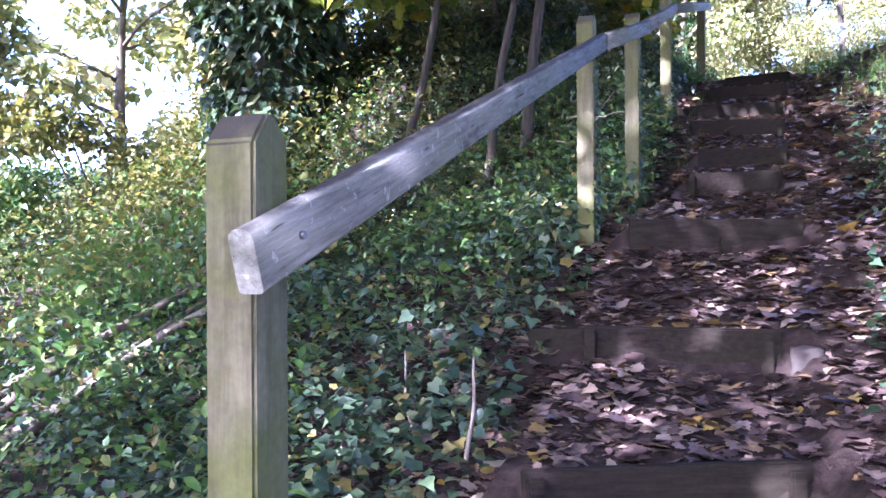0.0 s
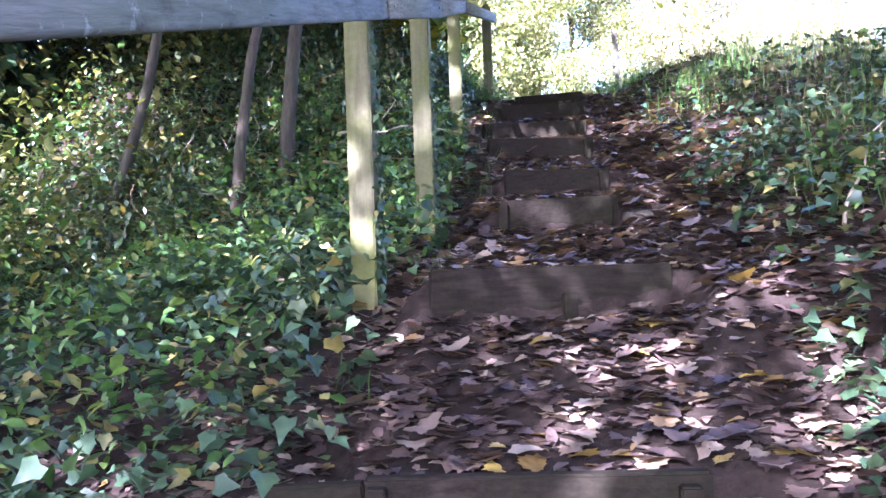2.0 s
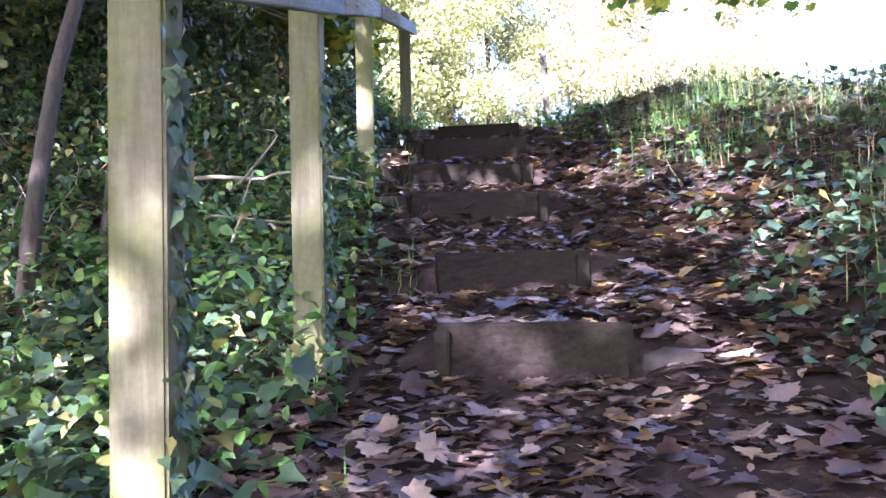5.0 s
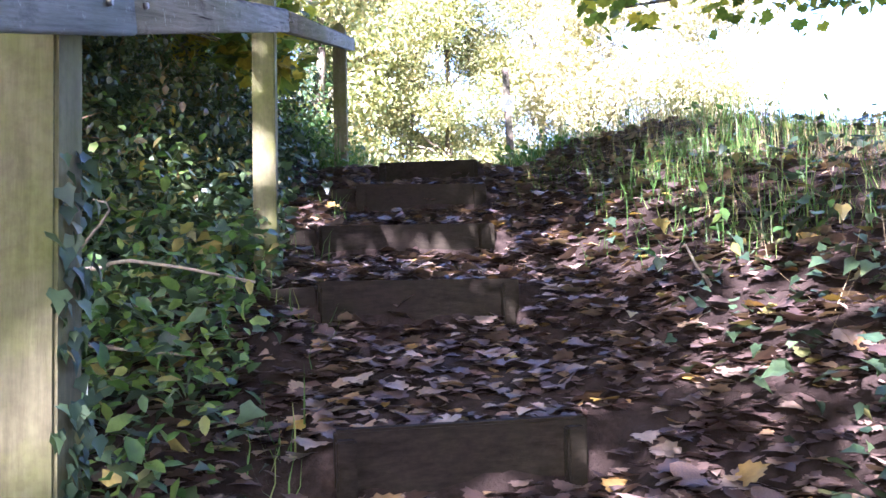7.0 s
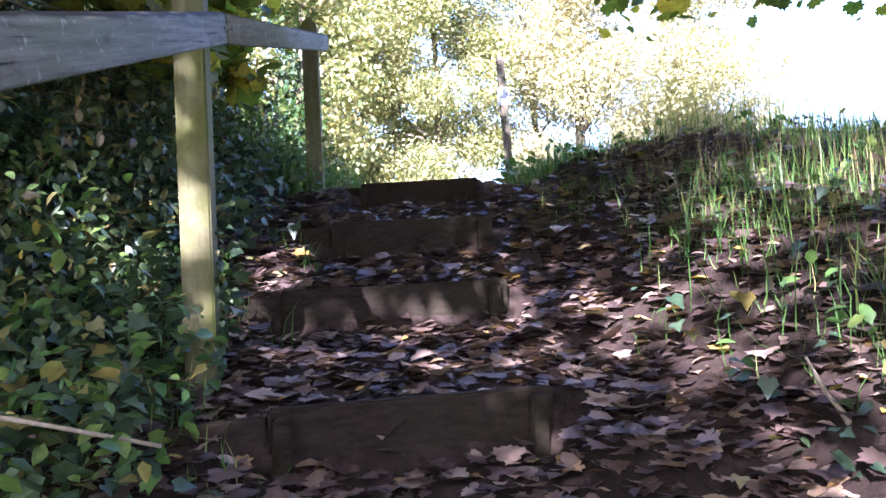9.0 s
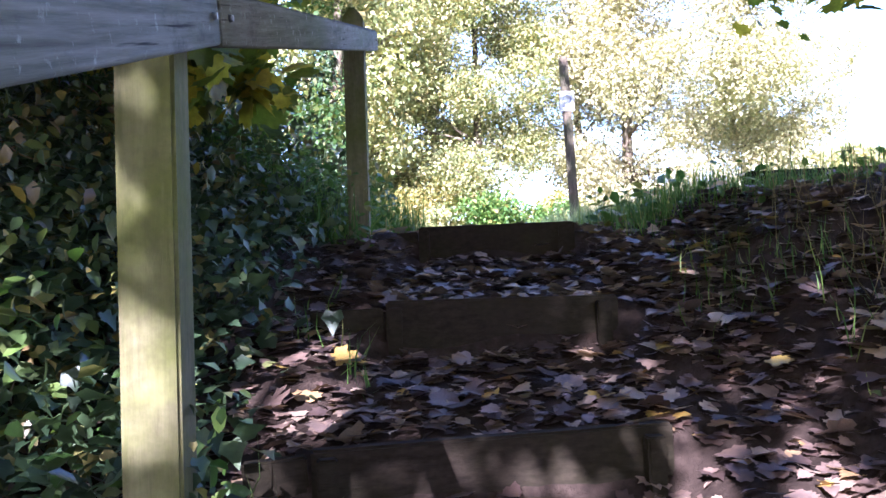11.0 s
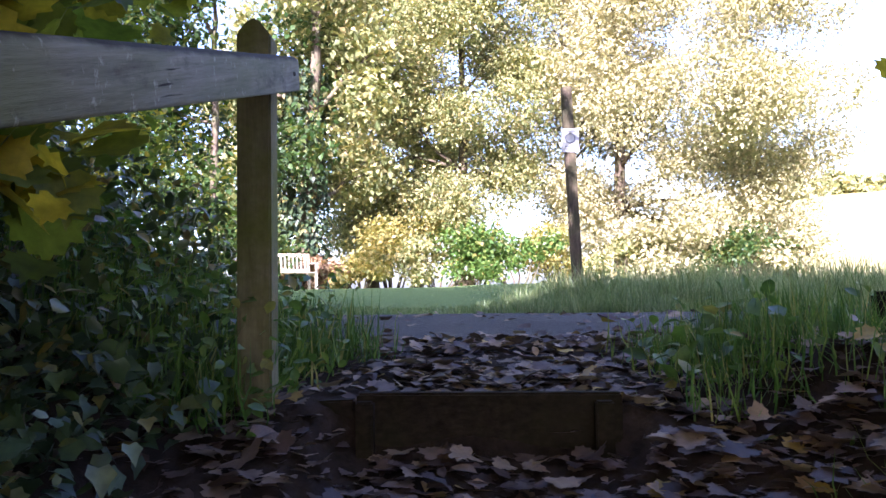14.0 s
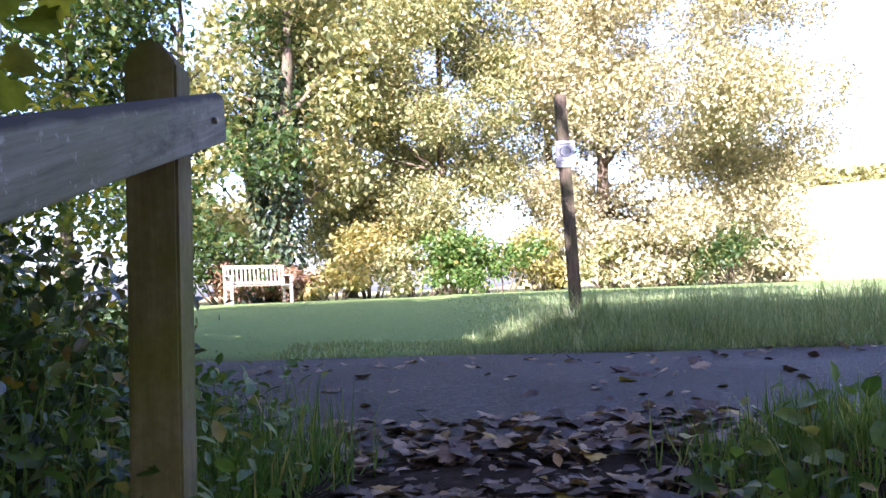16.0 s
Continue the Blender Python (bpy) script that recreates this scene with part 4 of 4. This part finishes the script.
lie("low_herbs", OVAL, 4200, (6.9, 8.4, -1.9, -0.5), 109, lambda s, q: smooth(0.4, 0.9, -q), (0.02, 0.34), 0.6, (0.03, 0.06), M_HERB, "lush green herbs beside the last post", "herbs")
lie("low_herbs", OVAL, 7000, (1.5, 5.2, -2.6, -0.6), 114, lambda s, q: 0.3 + 0.7 * patch(s, q, 2.4, 0.3, 0.6), (0.03, 0.3), 0.55, (0.035, 0.075), M_HERB, "bright green herbs among the ivy by the handrail", "herbs", lean=-0.1)
lie("bramble_thicket", OVAL, 62000, (2.4, 8.6, -6, -0.75), 110, lambda s, q: np.maximum(smooth(3.9, 5.2, s), 0.8 * smooth(1.9, 3.0, -q)) * smooth(0.8, 1.2, -q), (0.0, 0.55), 0.6, (0.03, 0.07), M_HEDGE, "dark bramble and ivy thicket covering the bank", "brambles", lean=-0.5)
lie("bramble_thicket", IVYLEAF, 26000, (2.4, 8.3, -3.2, -0.7), 111, lambda s, q: smooth(3.7, 5.0, s) * smooth(0.7, 1.0, -q), (0.02, 0.2), 0.5, (0.035, 0.075), M_IVY, "glossy dark ivy on the bank below the handrail", "ivy", lean=-0.6)
lie("undergrowth", OVAL, 48000, (-6, 5, -16, -3.0), 112, lambda s, q: 0.3 + 0.7 * patch(s, q, 0.9, 0.3, 0.6), (0.1, 0.8), 0.6, (0.05, 0.11), M_HERB, "waist-high green undergrowth down the slope", "undergrowth")
lie("undergrowth", OVAL, 13000, (1.5, 6.8, -9, -2.8), 113, lambda s, q: 0.3 + 0.7 * patch(s, q, 1.2, 0.3, 0.6), (0.1, 1.2), 0.6, (0.05, 0.11), M_MEADOW, "tangled yellow-green shrub layer beside the steps", "undergrowth")
lie("undergrowth", OVAL, 42000, (6.6, 14, -9, -2.3), 117, lambda s, q: 0.45 + 0.55 * patch(s, q, 1.2, 0.3, 0.6), (0.1, 2.4), 0.6, (0.05, 0.12), M_MAPLE, "tall tangled yellow-green hedge behind the bramble bank", "undergrowth")


def grass(name, n, area, seed, keep, high, wide, material, label, pitch=1.25, var=0.28):
    g, s, q, P = ground_points(n, *area, seed, keep)
    k = len(P)
    P[:, 2] -= 0.01
    h = high[0] + (high[1] - high[0]) * g.random(k) ** 1.6
    me = scatter(name, BLADE, P, g.random(k) * 6.28, g.normal(pitch, var, k), g.normal(0, 0.15, k), h, wide / h)
    return tagged(part(name, me, material), label, "grass", kind="stuff")


grass("bank_grass", 9000, (0.5, 6.6, 1.0, 4.8), 121, lambda s, q: smooth(0.9, 1.5, q) * (0.1 + 0.9 * patch(s, q, 1.7, 0.35, 0.65)), (0.12, 0.5), 0.003, M_STRAW, "dry straw-coloured grass stems on the bank", 0.85, 0.5)
grass("bank_grass", 17000, (0.0, 7.1, 0.9, 4.8), 122, lambda s, q: smooth(0.8, 1.4, q) * patch(s, q, 2.1, 0.35, 0.65), (0.08, 0.34), 0.005, M_GRASS, "green grass tufts on the bank", 1.0, 0.5)
grass("bank_grass", 11000, (7.55, 8.25, -2.2, 7), 123, lambda s, q: np.maximum(smooth(0.55, 1.0, q), smooth(0.55, 0.8, -q)), (0.06, 0.24), 0.006, M_GRASS, "green grass edging the lane at the top of the steps", 1.15, 0.4)
grass("bank_grass", 9000, (4.6, 7.6, 0.55, 4.0), 125, lambda s, q: smooth(0.55, 1.0, q) * patch(s, q, 3.1, 0.4, 0.7), (0.05, 0.17), 0.005, M_GRASS, "short green grass tufts on the upper bank", 0.95, 0.5)
grass("bank_grass", 9000, (6.95, 8.35, -2.6, -0.3), 126, lambda s, q: smooth(0.3, 0.6, -q - 0.25 * smooth(8.2, 7.4, s)), (0.1, 0.36), 0.008, M_GRASS, "lush green grass between the last post and the lane", 0.95, 0.45)
grass("bank_grass", 12000, (7.0, 8.4, 0.45, 5.0), 127, lambda s, q: smooth(0.45, 0.85, q) * (0.15 + 0.85 * patch(s, q, 2.7, 0.25, 0.6)), (0.07, 0.24), 0.007, M_GRASS, "green grass tufts above the last step", 0.95, 0.5)
lie("low_herbs", OVAL, 1500, (6.9, 8.2, 0.5, 4.5), 116, lambda s, q: patch(s, q, 3.3, 0.45, 0.7), (0.03, 0.16), 0.55, (0.04, 0.1), M_HERB, "broad green weeds among the grass at the lane", "herbs", lean=0.3)
grass("step_grass", 520, (0.5, 6.5, -0.75, -0.4), 124, lambda s, q: patch(s, q, 3.0, 0.5, 0.7), (0.07, 0.22), 0.006, M_GRASS, "green grass tufts beside the steps", 0.8, 0.5)


def verge(name, n, s0, s1, r0, r1, seed, high, wide, material, label, bare=0.0):
    g = np.random.default_rng(seed)
    r = g.uniform(r0, r1, n)
    s = g.uniform(s0, s1, n) - 0.16 * r
    x, y = xy(s, r)
    P = np.stack([x, y, ground_z(x, y) - 0.01], 1)
    h = (high[0] + (high[1] - high[0]) * g.random(n) ** 1.4) * (0.55 + 0.75 * patch(s * 2.2, r * 1.6, 2.3, 0.25, 0.75)) * (0.25 + 0.75 * smooth(0.2, 1.4, r))
    return tagged(part(name, scatter(name, BLADE, P, g.random(n) * 6.28, g.normal(0.8, 0.7, n), g.normal(0, 0.4, n), h, wide / h), material), label, "grass", kind="stuff")


verge("verge_grass", 70000, LANE_FAR - 0.02, LANE_FAR + 1.6, -1.2, 12, 131, (0.08, 0.32), 0.007, M_VERGE, "long dewy grass verge along the far side of the lane")
verge("lawn_grass", 40000, LANE_FAR + 0.0, LANE_FAR + 9, -9, 9, 132, (0.04, 0.09), 0.014, M_VERGE, "short mown lawn beyond the lane")


def post_ivy(i, low, high, n, seed):
    (p, z0, _), g = POSTS[i], np.random.default_rng(seed)
    h = low + (high - low) * g.random(n) ** 1.5
    u, v = 0.052 + 0.012 * g.random(n), g.normal(0.0, 0.035, n)
    P = np.stack([p[0] + RIGHT[0] * u + UP[0] * v, p[1] + RIGHT[1] * u + UP[1] * v, h], 1)
    me = scatter("climbing_ivy", IVYLEAF, P, np.full(n, -1.98) + g.normal(0, 0.6, n), g.normal(-1.2, 0.3, n), g.normal(0, 0.5, n), 0.018 + 0.026 * g.random(n))
    tagged(part("climbing_ivy", me, M_IVY), "small ivy leaves climbing the side of a handrail post", "ivy", kind="stuff")


post_ivy(1, 1.35, 2.7, 300, 141)
post_ivy(2, 1.95, 2.85, 190, 142)
post_ivy(3, 2.75, 3.2, 40, 143)

# ---- sticks, fallen branches, timber on the bank ----
def stick(a, b, thick, label, name="fallen_branch", sway=0.06, seed=1, material=None):
    a, b = Vector((a[0], a[1], gz(*a[:2]) + a[2])), Vector((b[0], b[1], gz(*b[:2]) + b[2]))
    pts = bent(a, b, 9, sway, seed)
    bm = bmesh.new()
    tube(bm, pts, [thick * (1 - 0.6 * i / 8) for i in range(9)], 7)
    return tagged(part(name, bm, material or M_TWIG), label, "branch", "fallen wood")


stick((-2.9, 4.2, 0.05), (-1.35, 5.2, 0.25), 0.05, "pale fallen branch lying on the slope", seed=3)
stick((-3.1, 4.6, 0.05), (-1.0, 6.3, 0.45), 0.045, "dark fallen branch in the undergrowth", seed=4, material=M_BARK)
stick((-3.4, 5.0, 0.05), (-1.3, 6.6, 0.4), 0.06, "dark fallen bough in the undergrowth", seed=5, material=M_BARK)
stick((-2.5, 4.6, 0.1), (-1.2, 5.7, 0.5), 0.03, "thin dark fallen branch", seed=6, material=M_BARK)
stick((0.06, 2.6, -0.05), (0.07, 2.66, 0.42), 0.012, "thin pale dead stem standing in the ivy", "dead_stem", seed=7)
stick((-0.15, 2.9, -0.05), (-0.2, 2.95, 0.38), 0.01, "thin pale dead stem standing in the ivy", "dead_stem", seed=8)
stick((3.47, 6.16, -0.02), (3.44, 6.25, 0.17), 0.009, "broken pale stick standing on the bank", "dead_stem", 0.03, 9)
stick((4.1, 5.6, -0.05), (4.2, 5.75, 0.45), 0.006, "dry pale stem standing on the bank", "dead_stem", 0.03, 10)
stick((2.35, 3.55, 0.06), (2.9, 3.9, 0.18), 0.008, "thin pale stalk across the ivy", "dead_stem", 0.08, 12)
stick((1.2, 7.3, 0.35), (2.0, 6.75, 0.22), 0.012, "pale dead twig caught in the brambles", "dead_stem", 0.22, 13)
stick((1.0, 6.9, 0.3), (1.75, 6.6, 0.12), 0.010, "pale dead twig caught in the brambles", "dead_stem", 0.25, 14)
stick((1.35, 7.1, 0.3), (1.5, 6.9, 0.6), 0.008, "pale forked dead twig above the ivy", "dead_stem", 0.2, 15)
stick((1.3, 6.75, 0.02), (1.42, 6.8, 0.4), 0.009, "pale dead stem rising from the ivy", "dead_stem", 0.15, 16)
for k in range(48):
    r = random.Random(200 + k)
    u = r.random()
    p = (0.1 + 2.1 * u + r.uniform(-0.6, 0.5), 6.9 + 3.1 * u + r.uniform(-0.3, 0.6))
    stick((*p, 0.1), (p[0] + r.uniform(-0.5, 0.5), p[1] + r.uniform(-0.6, 0.2), r.uniform(0.25, 0.75)), 0.0045, "thin brown arching bramble stem on the bank", "bramble_stem", 0.22, 220 + k, M_BRACKEN if k % 3 else M_TWIG)

LOG = empty("timber_edging", (5.4, 9.38, 3.7), "dark weathered timber edging half hidden in grass", "timber")
for k, (a, b) in enumerate([((0.0, 0.0), (1.15, -0.5)), ((1.18, -0.52), (2.3, -1.05))]):
    bm = bmesh.new()
    bar(bm, (a[0], a[1], 0.1), (b[0], b[1], 0.115), 0.12, 0.19, bevel=0.015)
    part("sleeper", bm, M_BOARD, LOG)


# ---- sign post ----
def sign_post():
    x, y = 7.3, 13.9
    z = gz(x, y)
    e = empty("sign_post", (x, y, z), "weathered square wooden post with a small pale notice", "sign post")
    lean = Vector((-0.075, 0.035, 0))
    top = Vector((0, 0, 5.89 - z)) + lean
    bm = bmesh.new()
    bar(bm, Vector((0, 0, -0.3)), top, 0.1, 0.1, side=(0.893, -0.45, 0), bevel=0.012)
    part("post", bm, M_BARK, e)
    f = Vector((-0.45, -0.893, 0))
    rt = Vector((0.893, -0.45, 0))
    c = top * 0.735 + f * 0.056
    bm = bmesh.new()
    bar(bm, c - Vector((0, 0, 0.115)), c + Vector((0, 0, 0.115)), 0.17, 0.008, side=rt, bevel=0.002)
    plate = part("sign", bm, M_PLATE, e, "small pale notice with a ring symbol")
    bm = bmesh.new()
    k = c + f * 0.007
    ring = [k + rt * math.cos(t) * 0.045 + Vector((0, 0, 0.02 + math.sin(t) * 0.045)) for t in [2 * math.pi * i / 20 for i in range(21)]]
    tube(bm, ring, [0.005] * 21, 5)
    part("ring_symbol", bm, M_INK, plate)
    for h, w in ((0.088, 0.1), (-0.06, 0.11), (-0.085, 0.08)):
        bm = bmesh.new()
        bar(bm, k + rt * -w / 2 + Vector((0, 0, h)), k + rt * w / 2 + Vector((0, 0, h)), 0.002, 0.012, side=f, bevel=0)
        part("text_bar", bm, M_INK, plate)


sign_post()


# ---- bench ----
def bench():
    x, y = far_at(456, 19.0)
    z = gz(x, y)
    e = empty("garden_bench", (0, 0, 0), "pale weathered wooden bench with slatted back on the lawn", "bench")
    def bit(name, a, b, w, h, side=None):
        bm = bmesh.new()
        bar(bm, a, b, w, h, side=side, bevel=0.006)
        part(name, bm, M_BENCH, e)
    W = 0.72
    for sx in (-W, W):
        bit("leg", (sx, -0.26, 0), (sx, -0.26, 0.64), 0.06, 0.06, (1, 0, 0))
        bit("leg", (sx, 0.24, 0), (sx, 0.33, 0.92), 0.06, 0.06, (1, 0, 0))
        bit("armrest", (sx, -0.32, 0.66), (sx, 0.29, 0.67), 0.08, 0.035)
        bit("side_rail", (sx, -0.26, 0.38), (sx, 0.26, 0.38), 0.04, 0.08)
    for k in range(5):
        bit("seat_slat", (-W, -0.25 + k * 0.11, 0.43), (W, -0.25 + k * 0.11, 0.43), 0.085, 0.025)
    bit("top_rail", (-W, 0.325, 0.88), (W, 0.325, 0.88), 0.035, 0.09)
    bit("lower_rail", (-W, 0.28, 0.5), (W, 0.28, 0.5), 0.035, 0.06)
    for k in range(13):
        u = -W + 0.09 + k * (2 * W - 0.18) / 12
        bit("back_slat", (u, 0.28, 0.52), (u, 0.322, 0.84), 0.05, 0.018, (1, 0, 0))
    e.matrix_world = pose(x, y, z, 0, 0, 5)


bench()

# ---- single fallen leaves on the treads nearest the walk ----
one = []
for k in range(6):
    g = np.random.default_rng(300 + k)
    v, f = MAPLE
    v = v.copy()
    v[:, 2] = v[:, 2] * (0.6 + 0.25 * k) + 0.08 * g.random(len(v))
    v[:, :2] *= 1 + 0.12 * g.normal(size=(len(v), 2))
    m = mesh_of("fallen_leaf", v - np.array((0, 0.45, 0)), f)
    m.materials.append(M_DEADONE)
    one.append(m)
g, ss, qq, P = ground_points(300, -3.0, 7.1, -0.8, 0.9, 310)
for k in range(300):
    ob = part("fallen_leaf", one[k % 6], None, GROUND)
    size = g.uniform(0.06, 0.105)
    ob.matrix_world = pose(P[k, 0], P[k, 1], P[k, 2] + 0.03, g.normal(0, 10), g.normal(0, 14), g.uniform(0, 360)) @ Matrix.Scale(size, 4)
